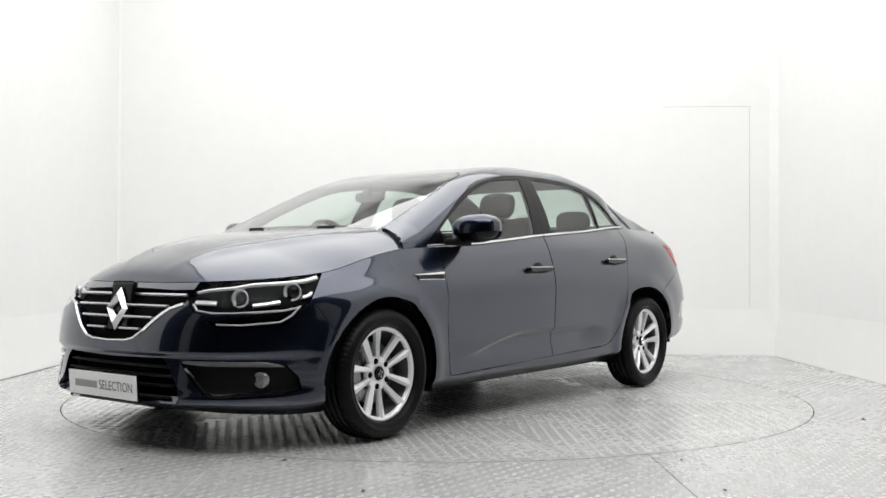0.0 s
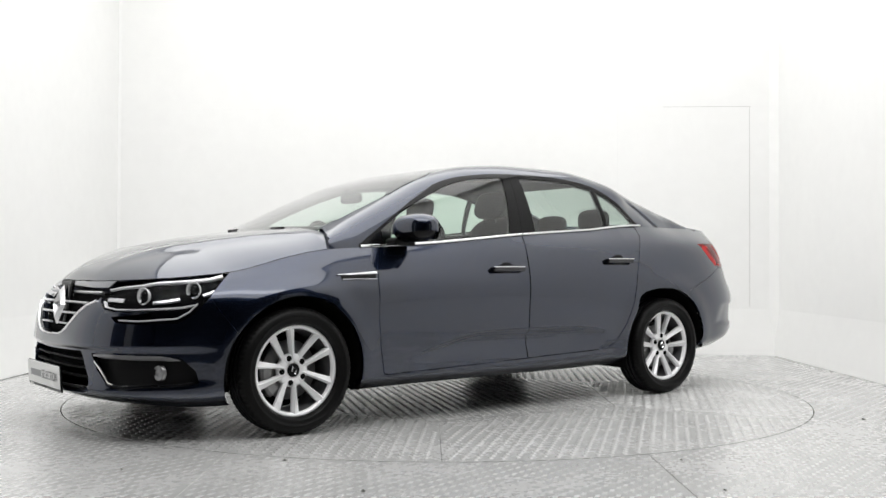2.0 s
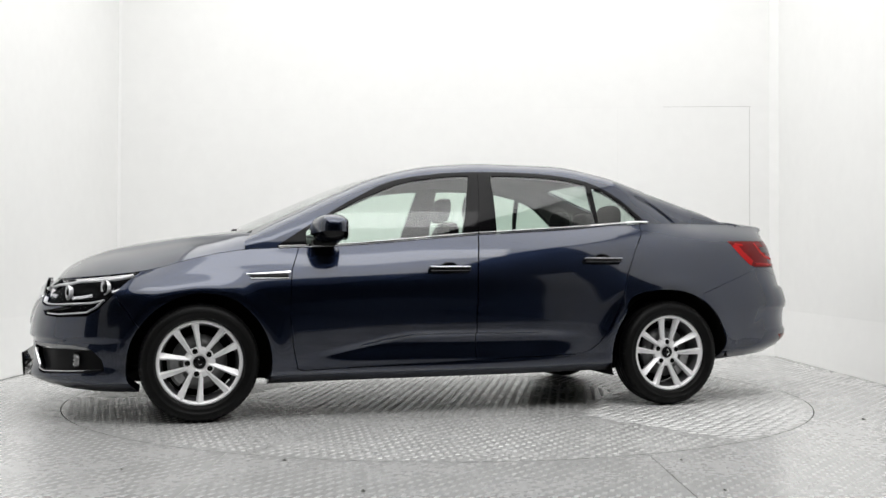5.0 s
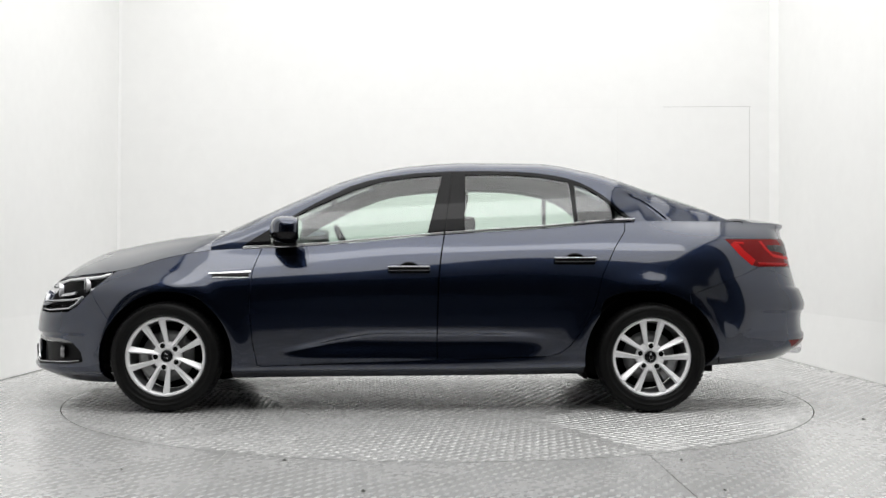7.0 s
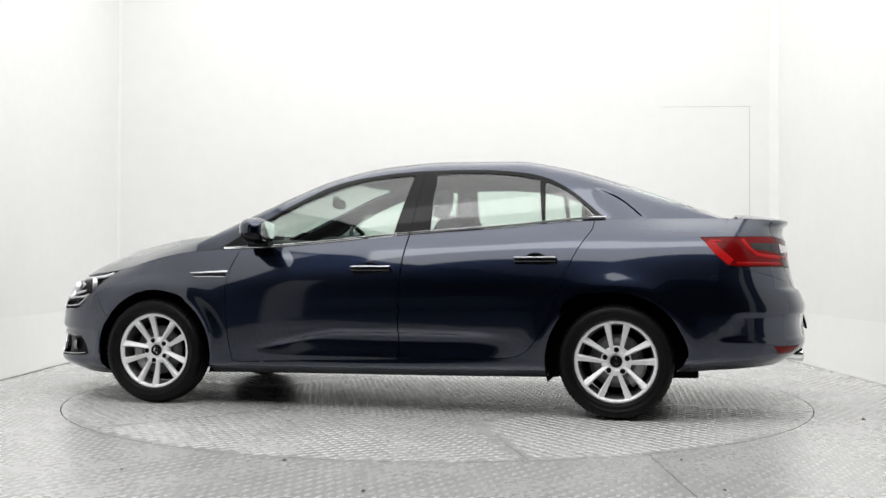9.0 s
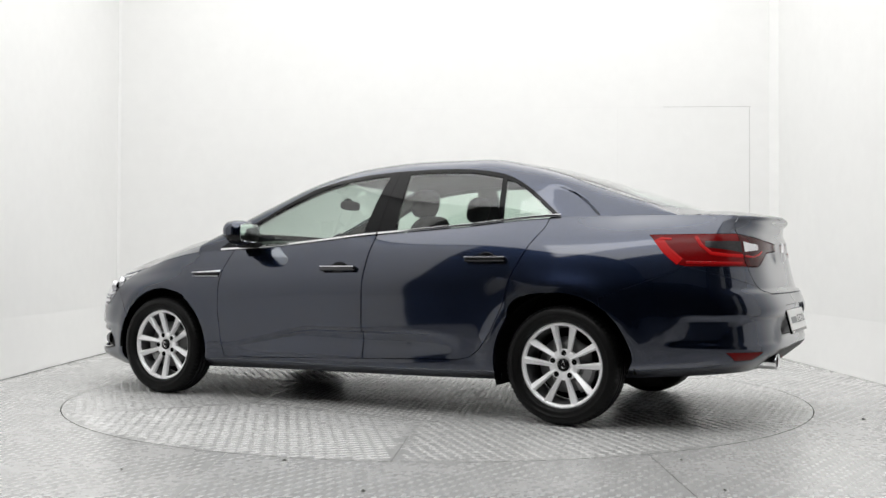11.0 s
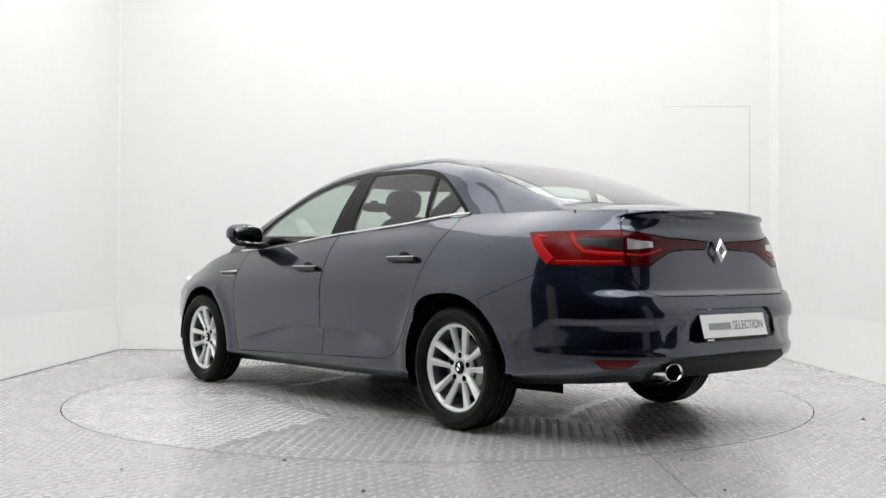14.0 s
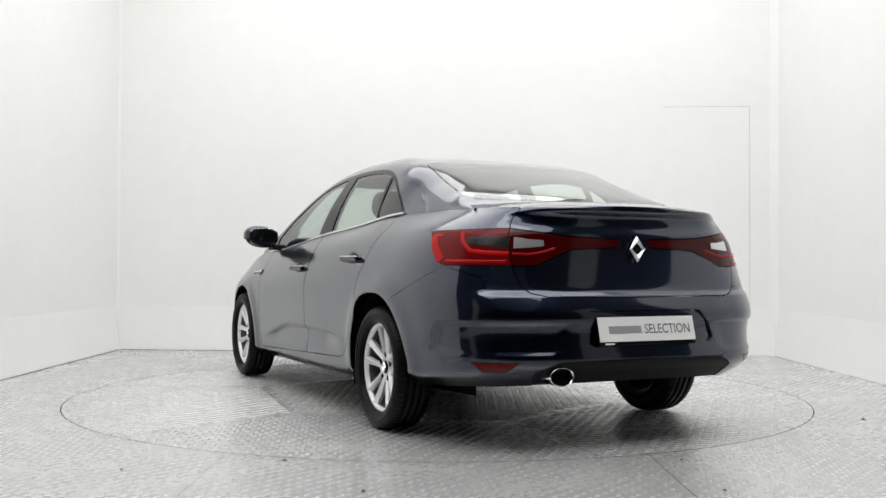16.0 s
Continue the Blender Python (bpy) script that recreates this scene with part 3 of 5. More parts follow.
class Panel:
    """A piece of skin: places, normals and faces."""

    def __init__(self, bm=None, faces=()):
        self.V, self.N, self.F = [], [], []
        if bm is None:
            return
        lp, ln = bm.verts.layers.float_vector["pos"], bm.verts.layers.float_vector["nrm"]
        index = {}
        for f in faces:
            loop = []
            for v in f.verts:
                if v not in index:
                    index[v] = len(self.V)
                    self.V.append(Vector(v[lp]))
                    self.N.append(Vector(v[ln]).normalized())
                if not loop or loop[-1] != index[v]:
                    loop.append(index[v])
            self.F.append(loop)
        fl = 0
        for f in self.F[:40]:
            n = (self.V[f[1]] - self.V[f[0]]).cross(self.V[f[2]] - self.V[f[1]])
            fl += 1 if n.dot(self.N[f[0]]) > 0 else -1
        if fl < 0:
            self.F = [f[::-1] for f in self.F]

    def copy(self):
        p = Panel()
        p.V, p.N, p.F = [v.copy() for v in self.V], [n.copy() for n in self.N], [list(f) for f in self.F]
        return p

    def flipped(self):
        p = self.copy()
        for v in p.V + p.N:
            v.y = -v.y
        p.F = [f[::-1] for f in p.F]
        return p

    def joined(self, other, weld=True):
        """Joined with another panel, welded where they meet."""
        p = self.copy()
        key = {tuple(round(c, 4) for c in v): i for i, v in enumerate(p.V)} if weld else {}
        at = []
        for v, n in zip(other.V, other.N):
            k = tuple(round(c, 4) for c in v)
            if k in key:
                at.append(key[k])
                p.N[key[k]] = (p.N[key[k]] + n).normalized()
            else:
                at.append(len(p.V))
                p.V.append(v.copy())
                p.N.append(n.copy())
        p.F += [[at[i] for i in f] for f in other.F]
        return p

    def inner(self):
        """The same skin facing inwards."""
        p = self.copy()
        p.N, p.F = [-n for n in p.N], [f[::-1] for f in p.F]
        return p

    def whole(self):
        for v in self.V:
            if abs(v.y) < 5e-4:
                v.y = 0.0
        return self.joined(self.flipped())

    def rim(self):
        count = {}
        for f in self.F:
            for a, b in zip(f, f[1:] + f[:1]):
                count[(a, b)] = f
        return [(a, b) for (a, b) in count if (b, a) not in count]

    def shrink(self, gap):
        move = {}
        for a, b in self.rim():
            d = self.V[b] - self.V[a]
            if d.length < 1e-7:
                continue
            inn = self.N[a].cross(d).normalized()
            for i in (a, b):
                move.setdefault(i, []).append(inn)
        for i, ds in move.items():
            m = sum(ds, Vector())
            if m.length > 1e-6:
                self.V[i] = self.V[i] + m.normalized() * gap
        return self

    def offset(self, d):
        for i in range(len(self.V)):
            self.V[i] = self.V[i] - self.N[i] * d
        return self

    def edge(self, depth):
        """Folds the rim inwards by depth."""
        new_v = {}
        for a, b in self.rim():
            d = (self.V[b] - self.V[a])
            if d.length < 1e-7:
                continue
            out = -(self.N[a].cross(d)).normalized()
            q = []
            for i, dep in ((b, 0), (a, 0), (a, depth), (b, depth)):
                k = (i, dep > 0)
                if k not in new_v:
                    new_v[k] = len(self.V)
                    self.V.append(self.V[i] - self.N[i] * dep)
                    self.N.append(out.copy())
                q.append(new_v[k])
            self.F.append(q)
        return self

    def make(self, name, mat, parent, label="", bent=True):
        me = bpy.data.meshes.new(name)
        seen, clean = set(), []
        for f in self.F:
            f = [i for i, j in zip(f, f[1:] + f[:1]) if i != j]
            if len(f) > 2 and len(set(f)) == len(f) and frozenset(f) not in seen:
                seen.add(frozenset(f))
                clean.append(f)
        me.from_pydata([tuple(v) for v in self.V], [], clean)
        me.polygons.foreach_set("use_smooth", [True] * len(me.polygons))
        if bent:
            me.normals_split_custom_set_from_vertices([tuple(n) for n in self.N])
        me.materials.append(mat)
        ob = new(name, me)
        ob.parent = parent
        return tagged(ob, label)


def arc_poly(cx, cz, r, conv, n=52, a0=0, a1=360):
    return [(conv(cx + r * math.cos(radians(a0 + (a1 - a0) * i / n)), cz + r * math.sin(radians(a0 + (a1 - a0) * i / n))), cz + r * math.sin(radians(a0 + (a1 - a0) * i / n))) for i in range(n)]


def F_(*pts):
    """Outline on the front: ('y' or 'x', value, height)."""
    return [((fy if k == "y" else fx)(v, z), z) for k, v, z in pts]


def R_(*pts):
    return [((ry if k == "y" else rx)(v, z), z) for k, v, z in pts]


def S_(*pts):
    return [(sx(x) if X0R <= x <= X0F else (fx(x, z) if x > 0 else rx(x, z)), z) for x, z in pts]


ULAST = ARC[-1]
REGIONS = {
    "arch_front": arc_poly(HUB_F - 0.005, 0.305, ARCH_F, lambda x, z: fx(x, 0.45)),
    "arch_rear": arc_poly(HUB_R, 0.305, ARCH_R, lambda x, z: rx(x, 0.5)),
    "front_door": S_((0.99, 1.2), (1.0, 0.914), (1.04, 0.80), (1.05, 0.725), (1.052, 0.537), (1.035, 0.38), (1.01, 0.262), (0.98, 0.256), (0.5, 0.272), (0.01, 0.290), (0.01, 0.54), (0.005, 0.73), (-0.01, 0.88), (-0.03, 1.0), (-0.04, 1.2)),
    "rear_door": S_((-0.04, 1.2), (-0.03, 1.0), (-0.01, 0.88), (0.005, 0.73), (0.01, 0.54), (0.01, 0.290), (-0.3, 0.301), (-0.6, 0.312), (-0.67, 0.328), (-0.73, 0.37), (-0.80, 0.46), (-0.87, 0.60), (-0.98, 0.77), (-1.07, 0.92), (-1.12, 1.02), (-1.14, 1.2)),
    "headlamp": F_(("y", 0.43, 0.668), ("y", 0.43, 0.80), ("x", 1.80, 0.90), ("x", 1.82, 0.775), ("x", 1.93, 0.665), ("x", 2.02, 0.585), ("x", 2.08, 0.553), ("y", 0.67, 0.545), ("y", 0.58, 0.553), ("y", 0.55, 0.575), ("y", 0.62, 0.583), ("y", 0.70, 0.60), ("y", 0.66, 0.603), ("y", 0.56, 0.60), ("y", 0.49, 0.612), ("y", 0.455, 0.635)),
    "grille": F_(("y", 0.0, 0.48), ("y", 0.13, 0.485), ("y", 0.18, 0.496), ("y", 0.235, 0.53), ("y", 0.30, 0.585), ("y", 0.36, 0.628), ("y", 0.42, 0.65), ("y", 0.43, 0.668), ("y", 0.43, 0.708), ("y", 0.30, 0.706), ("y", 0.12, 0.712), ("y", 0.0, 0.714)),
    "intake": F_(("y", 0.0, 0.405), ("y", 0.35, 0.412), ("y", 0.38, 0.385), ("y", 0.42, 0.31), ("y", 0.46, 0.24), ("y", 0.44, 0.222), ("y", 0.0, 0.215)),
    "fog_pocket": F_(("y", 0.44, 0.405), ("x", 2.17, 0.40), ("x", 2.08, 0.385), ("x", 2.02, 0.33), ("x", 2.0, 0.275), ("x", 2.08, 0.262), ("y", 0.60, 0.252), ("y", 0.55, 0.262), ("y", 0.49, 0.33)),
    "front_bumper": F_(("y", 0.0, 0.0), ("y", 0.0, 0.9), ("y", 0.43, 0.9), ("x", 1.93, 0.68), ("x", 1.80, 0.47), ("x", 1.80, 0.0)),
    "tail_lamp": R_(("x", -1.635, 0.978), ("x", -1.79, 0.826), ("x", -1.82, 0.82), ("y", 0.605, 0.82), ("y", 0.585, 0.985)),
    "lid_lamp": R_(("y", 0.60, 0.985), ("y", 0.60, 0.82), ("y", 0.50, 0.82), ("y", 0.42, 0.855), ("y", 0.33, 0.892), ("y", 0.135, 0.903), ("y", 0.122, 0.938), ("y", 0.36, 0.95)),
    "boot_lid": R_(("y", 0.62, 1.3), ("y", 0.585, 0.985), ("y", 0.605, 0.82), ("y", 0.59, 0.74), ("y", 0.55, 0.70), ("y", 0.48, 0.682), ("y", 0.0, 0.68), ("y", 0.0, 1.3)),
    "plate_recess": R_(("y", 0.0, 0.622), ("y", 0.30, 0.622), ("y", 0.36, 0.56), ("y", 0.39, 0.50), ("y", 0.37, 0.478), ("y", 0.0, 0.472)),
    "reflector": R_(("x", -2.0, 0.402), ("y", 0.615, 0.402), ("y", 0.65, 0.362), ("x", -2.022, 0.360)),
    "diffuser": R_(("y", 0.0, 0.41), ("y", 0.44, 0.405), ("y", 0.53, 0.36), ("y", 0.55, 0.1), ("y", 0.0, 0.1)),
    "rear_bumper": R_(("y", 0.0, 0.1), ("y", 0.0, 0.70), ("y", 0.50, 0.70), ("x", -1.82, 0.82), ("x", -1.78, 0.80), ("x", -1.40, 0.66), ("x", -1.40, 0.1)),
}
flat = np.stack([np.tile(ARC, (GRID.shape[0], 1)), np.zeros(GRID.shape[:2]), GRID[..., 2]], -1)
skin = flat_mesh(flat, GRID, GN)
for outline in REGIONS.values():
    cut(skin, outline)
PIECES = {k: [] for k in REGIONS}
PIECES["body"] = []
for f in skin.faces:
    c = f.calc_center_median()
    for k, outline in REGIONS.items():
        if inside((c.x, c.z), outline):
            PIECES[k].append(f)
            break
    else:
        PIECES["body"].append(f)
P = {k: Panel(skin, fs) for k, fs in PIECES.items()}
skin.free()

# greenhouse
CN = grid_normals(CANOPY)
if CN[105, 5, 1] < 0:
    CN = -CN
CN[:, -1, 1] = 0
upper = flat_mesh(CANOPY, CANOPY, CN)
DLO = [(1.115, 0.80), (1.115, 0.925), (0.91, 1.058), (0.71, 1.178), (0.52, 1.278), (0.42, 1.312), (0.32, 1.335), (0.13, 1.362), (-0.04, 1.374), (-0.27, 1.379), (-0.45, 1.376), (-0.56, 1.368), (-0.68, 1.352), (-0.76, 1.334), (-0.83, 1.308), (-0.89, 1.276),
       (-0.96, 1.23), (-1.02, 1.18), (-1.10, 1.11), (-1.145, 1.07), (-1.145, 0.9)]
WIN_F = [(0.955, 0.80), (0.955, 1.008), (0.90, 1.045), (0.78, 1.118), (0.68, 1.168), (0.58, 1.215), (0.48, 1.258), (0.39, 1.29), (0.29, 1.315), (0.19, 1.33), (0.08, 1.342), (-0.018, 1.347), (0.07, 0.985), (0.10, 0.80)]
WIN_R = [(-0.145, 0.80), (-0.145, 1.02), (-0.155, 1.352), (-0.27, 1.355), (-0.45, 1.352), (-0.60, 1.340), (-0.757, 1.310), (-0.765, 1.20), (-0.78, 1.06), (-0.79, 0.80)]
WIN_Q = [(-0.795, 0.80), (-0.80, 1.06), (-0.79, 1.297), (-0.85, 1.275), (-0.92, 1.235), (-1.0, 1.172), (-1.08, 1.098), (-1.105, 1.075), (-1.11, 0.9)]
SCREEN = [(1.7, 0.0), (1.6, 0.60), (1.25, 0.605), (1.0, 0.597), (0.8, 0.585), (0.6, 0.555), (0.47, 0.53), (0.42, 0.47), (0.46, 0.3), (0.485, 0.15), (0.49, 0.0)]
REAR = [(-0.99, 0.0), (-0.98, 0.2), (-0.955, 0.40), (-0.955, 0.47), (-0.99, 0.52), (-1.2, 0.545), (-1.4, 0.565), (-1.56, 0.585), (-1.63, 0.55), (-1.68, 0.4), (-1.72, 0.2), (-1.73, 0.0)]
COWL = [(1.335, -0.01), (1.325, 0.2), (1.295, 0.4), (1.255, 0.55), (1.232, 0.63), (1.262, 0.72), (1.30, 0.83), (1.2, 1.0), (0.9, 1.0), (0.9, -0.01)]
SPLIT = [(-0.03, 0.9), (-0.03, 1.0), (-0.085, 1.40)]


def is_side(f):
    n = Vector((0, 0, 0))
    ln = upper.verts.layers.float_vector["nrm"]
    for v in f.verts:
        n += v[ln]
    return abs(n.y) > 0.5 * len(f.verts)


def is_top(f):
    return sum(v.co.z for v in f.verts) / len(f.verts) > 0.98


for outline in (DLO, WIN_F, WIN_R, WIN_Q):
    cut(upper, outline, (0, 2), is_side)
cut(upper, SPLIT, (0, 2), is_side, closed=False)
for outline in (SCREEN, REAR, COWL):
    cut(upper, outline, (0, 1), is_top)
UP = {k: [] for k in ("glass_front", "glass_rear", "glass_quarter", "trim_front", "trim_rear", "windscreen", "rear_window", "roof")}
for f in upper.faces:
    c = f.calc_center_median()
    side = (c.x, c.z)
    if is_side(f) and inside(side, WIN_F):
        k = "glass_front"
    elif is_side(f) and inside(side, WIN_R):
        k = "glass_rear"
    elif is_side(f) and inside(side, WIN_Q):
        k = "glass_quarter"
    elif is_side(f) and inside(side, DLO):
        k = "trim_front" if c.x > float(np.interp(c.z, [1.0, 1.4], [-0.03, -0.085])) else "trim_rear"
    elif inside((c.x, c.y), SCREEN):
        k = "windscreen"
    elif inside((c.x, c.y), REAR):
        k = "rear_window"
    elif c.x > 1.15 and not inside((c.x, c.y), COWL):
        continue
    else:
        k = "roof"
    UP[k].append(f)
U = {k: Panel(upper, fs) for k, fs in UP.items()}
upper.free()


def mean_cap(g):
    n = grid_normals(g)
    if n[len(n) // 2, len(n[0]) // 2, 2] < 0:
        n = -n
    return n


def cap_grid(phis, zc, n=24, power=lambda x: 2.3, shape=None):
    rows = []
    zf, wf, xn, xt = LEVELS[7]
    for ph in phis:
        x, y = level_xy(wf, xn, xt, ph)
        z0, z1 = float(zf(x)), float(zc(x))
        row = []
        for i in range(n + 1):
            yy = y * (1 - i / n)
            z = z0 + (z1 - z0) * (1 - (1 - i / n) ** power(x))
            row.append((x, yy, z + (shape(x, yy) * min(1, i / 3) if shape else 0)))
        rows.append(row)
    return np.array(rows)


def hood_ridge(x, y):
    """Two raised ribs that run back from the badge."""
    yr = 0.16 + 0.42 * (2.28 - x) / 0.95
    rise = max(0.0, min(1.0, (2.26 - x) / 0.25)) * max(0.0, min(1.0, (x - 1.2) / 0.3))
    return 0.012 * rise * (math.exp(-((y - yr) / 0.05) ** 2) if y > yr else 0.25 + 0.75 * math.exp(-((y - yr) / 0.035) ** 2))


HOOD = cap_grid([0.0004] + [p for p in PHI if p <= 1.09][1:], HOOD_Z, power=lambda x: 5.6 - 3.2 * min(1, max(0, (x - 1.3) / 0.55)) ** 0.6, shape=hood_ridge)
hood_mesh = flat_mesh(HOOD, HOOD, mean_cap(HOOD))
cut(hood_mesh, COWL, (0, 1))
hood = Panel(hood_mesh, [f for f in hood_mesh.faces if not inside((f.calc_center_median().x, f.calc_center_median().y), COWL)])
scuttle = Panel(hood_mesh, [f for f in hood_mesh.faces if inside((f.calc_center_median().x, f.calc_center_median().y), COWL) and f.calc_center_median().y > 0.625])
hood_mesh.free()
BOOT = cap_grid([p for p in PHI if p > 2.35][:-1] + [2.9999999995], BOOT_Z, power=lambda x: 3.2)
boot_mesh = flat_mesh(BOOT, BOOT, mean_cap(BOOT))
GLASS_FOOT = [(-1.55, 0.75), (-1.585, 0.62), (-1.64, 0.57), (-1.69, 0.4), (-1.73, 0.2), (-1.74, -0.01), (-1.0, -0.01), (-1.0, 0.9)]
cut(boot_mesh, GLASS_FOOT, (0, 1))
LID = [(-1.50, 0.575), (-1.62, 0.578), (-1.78, 0.572), (-1.88, 0.575), (-1.915, 0.70), (-2.3, 0.70), (-2.3, -0.01), (-1.2, -0.01), (-1.2, 0.575)]
cut(boot_mesh, LID, (0, 1))


def on_deck(f):
    return not inside(f.calc_center_median().xy, GLASS_FOOT)


boot_top = Panel(boot_mesh, [f for f in boot_mesh.faces if on_deck(f) and inside(f.calc_center_median().xy, LID)])
deck_corner = Panel(boot_mesh, [f for f in boot_mesh.faces if on_deck(f) and not inside(f.calc_center_median().xy, LID)])
boot_mesh.free()

GAP = 0.004


def pair(panel, name, mat, parent=None, gap=GAP, depth=0.012, label="", off=0.0):
    """The left panel and its mirror image on the other side."""
    obs = []
    for q in (panel, panel.flipped()):
        q = q.copy()
        if gap:
            q.shrink(gap)
        if off:
            q.offset(off)
        obs.append(q.edge(depth).make(name, mat, parent or car, label))
    return obs


def centre(panel, name, mat, parent=None, gap=GAP, depth=0.012, label="", off=0.0):
    q = panel.whole()
    if gap:
        q.shrink(gap)
    if off:
        q.offset(off)
    return q.edge(depth).make(name, mat, parent or car, label)


# body skin: flanks and roof in one shell, then the parts bolted to it
body = centre(P["body"], "body", PAINT, label="dark blue-grey metallic flanks and sills", gap=0.001, depth=0.03)
roof = centre(U["roof"], "roof", PAINT, label="dark blue-grey metallic roof and pillars", gap=0.0, depth=0.02)
fender_caps = pair(scuttle, "scuttle_corner", PAINT, gap=0.001, label="dark blue-grey panel at the foot of the pillar")
lining_skin = U["roof"].whole()
lining_skin.F = [f for f in lining_skin.F if sum(lining_skin.V[i].x for i in f) / len(f) > -1.6]
lining = lining_skin.offset(0.022).inner().make("headlining", HEADLINING, car, "light grey headlining")
bonnet = centre(hood, "bonnet", PAINT, label="dark blue-grey ribbed bonnet", gap=0.003)
pair(deck_corner, "deck_corner", PAINT, gap=0.0015, depth=0.03, label="dark blue-grey panel beside the boot lid")
lid = centre(P["boot_lid"].joined(boot_top), "boot_lid", PAINT, label="dark blue-grey boot lid with a spoiler lip")
front_bumper = centre(P["front_bumper"], "front_bumper", PAINT, gap=0.0015, depth=0.04, label="dark blue-grey front bumper")
rear_bumper = centre(P["rear_bumper"], "rear_bumper", PAINT, gap=0.0015, label="dark blue-grey rear bumper")
doors_f = pair(P["front_door"], "front_door", PAINT)
doors_r = pair(P["rear_door"], "rear_door", PAINT)
screen = centre(U["windscreen"], "windscreen", SCREEN_GLASS, label="clear windscreen", gap=0.005, depth=0.004)
rear_glass = centre(U["rear_window"], "rear_window", SCREEN_GLASS, label="tinted rear window", gap=0.005, depth=0.004)
for k, parents, name in (("glass_front", doors_f, "door_window"), ("glass_rear", doors_r, "door_window"), ("glass_quarter", doors_r, "quarter_window")):
    for q, par in zip((U[k], U[k].flipped()), parents):
        q.copy().offset(0.004).make(name, GLASS, par, "green-tinted side glass", bent=False)
for k, parents in (("trim_front", doors_f), ("trim_rear", doors_r)):
    for q, par in zip((U[k], U[k].flipped()), parents):
        q.copy().shrink(0.001).edge(0.022).make("window_frame", GLOSS, par, "gloss black window frame")
        q.copy().offset(0.024).inner().make("pillar_trim", PILLAR, par, "dark grey pillar trim")


def ribbon(path, w, off=0.003, thick=0.006, at=surf, side=1):
    """A bar along a path (u, height) on the skin, standing off it; its width w may vary from end to end."""
    bm = bmesh.new()
    pts = [at(*p) for p in path]
    rings = []
    for i, (p, n) in enumerate(pts):
        t = (pts[min(i + 1, len(pts) - 1)][0] - pts[max(i - 1, 0)][0]).normalized()
        s_ = n.cross(t).normalized()
        p, s_, n, t = (Vector((v.x, v.y * side, v.z)) for v in (p, s_, n, t))
        c = p + n * off
        e = (w(i / (len(pts) - 1)) if callable(w) else w) / 2
        rings.append([bm.verts.new(c + s_ * (k * e) + n * h) for k, h in ((-1, -thick), (-1, 0), (-0.55, thick * 0.5), (0.55, thick * 0.5), (1, 0), (1, -thick))])
    for r0, r1 in zip(rings, rings[1:]):
        for i in range(6):
            bm.faces.new((r0[i], r0[(i + 1) % 6], r1[(i + 1) % 6], r1[i]))
    for r in (rings[0], rings[-1]):
        bm.faces.new(r)
    bmesh.ops.recalc_face_normals(bm, faces=bm.faces)
    return bm


def along(pts, n=6):
    out = []
    for (x0, y0), (x1, y1) in zip(pts, pts[1:]):
        out += [(x0 + (x1 - x0) * i / n, y0 + (y1 - y0) * i / n) for i in range(n)]
    return out + [pts[-1]]


# chrome strip at the foot of the side windows
def belt(x, dz):
    zb = float(BELT_Z(x))
    return Vector((x, float(BELT_W(x)), zb + dz)), Vector((0, 0.97, 0.2)).normalized()


for side, df, dr in ((1, doors_f[0], doors_r[0]), (-1, doors_f[1], doors_r[1])):
    part("chrome_strip", ribbon([(1.105 - 1.13 * i / 30, 0.006) for i in range(31)], 0.013, 0.004, at=belt, side=side), CHROME, df, "polished chrome strip")
    part("chrome_strip", ribbon([(-0.035 - 1.095 * i / 30, 0.006) for i in range(31)], 0.013, 0.004, at=belt, side=side), CHROME, dr, "polished chrome strip")

# wheel arch liners and floor pan
for hx, r in ((HUB_F - 0.005, ARCH_F), (HUB_R, ARCH_R)):
    for sg in (1, -1):
        bm = bmesh.new()
        n = 28
        rings = []
        a0, a1 = (-0.02, 1.10) if hx > 0 else (-0.10, 1.02)
        for y, rr in ((0.872, r + 0.004), (0.80, r + 0.012), (0.55, r + 0.012)):
            rings.append([bm.verts.new((hx + rr * math.cos(math.pi * (a0 + (a1 - a0) * i / n)), sg * y, 0.305 + rr * math.sin(math.pi * (a0 + (a1 - a0) * i / n)))) for i in range(n + 1)])
        for r0, r1 in zip(rings, rings[1:]):
            for i in range(n):
                bm.faces.new((r0[i], r0[i + 1], r1[i + 1], r1[i]))
        bm.faces.new(rings[-1])
        part("wheel_arch_liner", bm, LINER, car, "black felt wheel arch liner", smooth=True)
for x0, x1, w, z0, z1 in ((-0.68, 1.12, 0.77, 0.225, 0.27), (1.1, 2.2, 0.55, 0.185, 0.25), (-1.95, -0.64, 0.52, 0.30, 0.37)):
    bm = bmesh.new()
    box(bm, x0, x1, -w, w, z0, z1, 0.02)
    part("underbody_tray", bm, LINER, car, "black underbody tray")


# ---- wheels ----


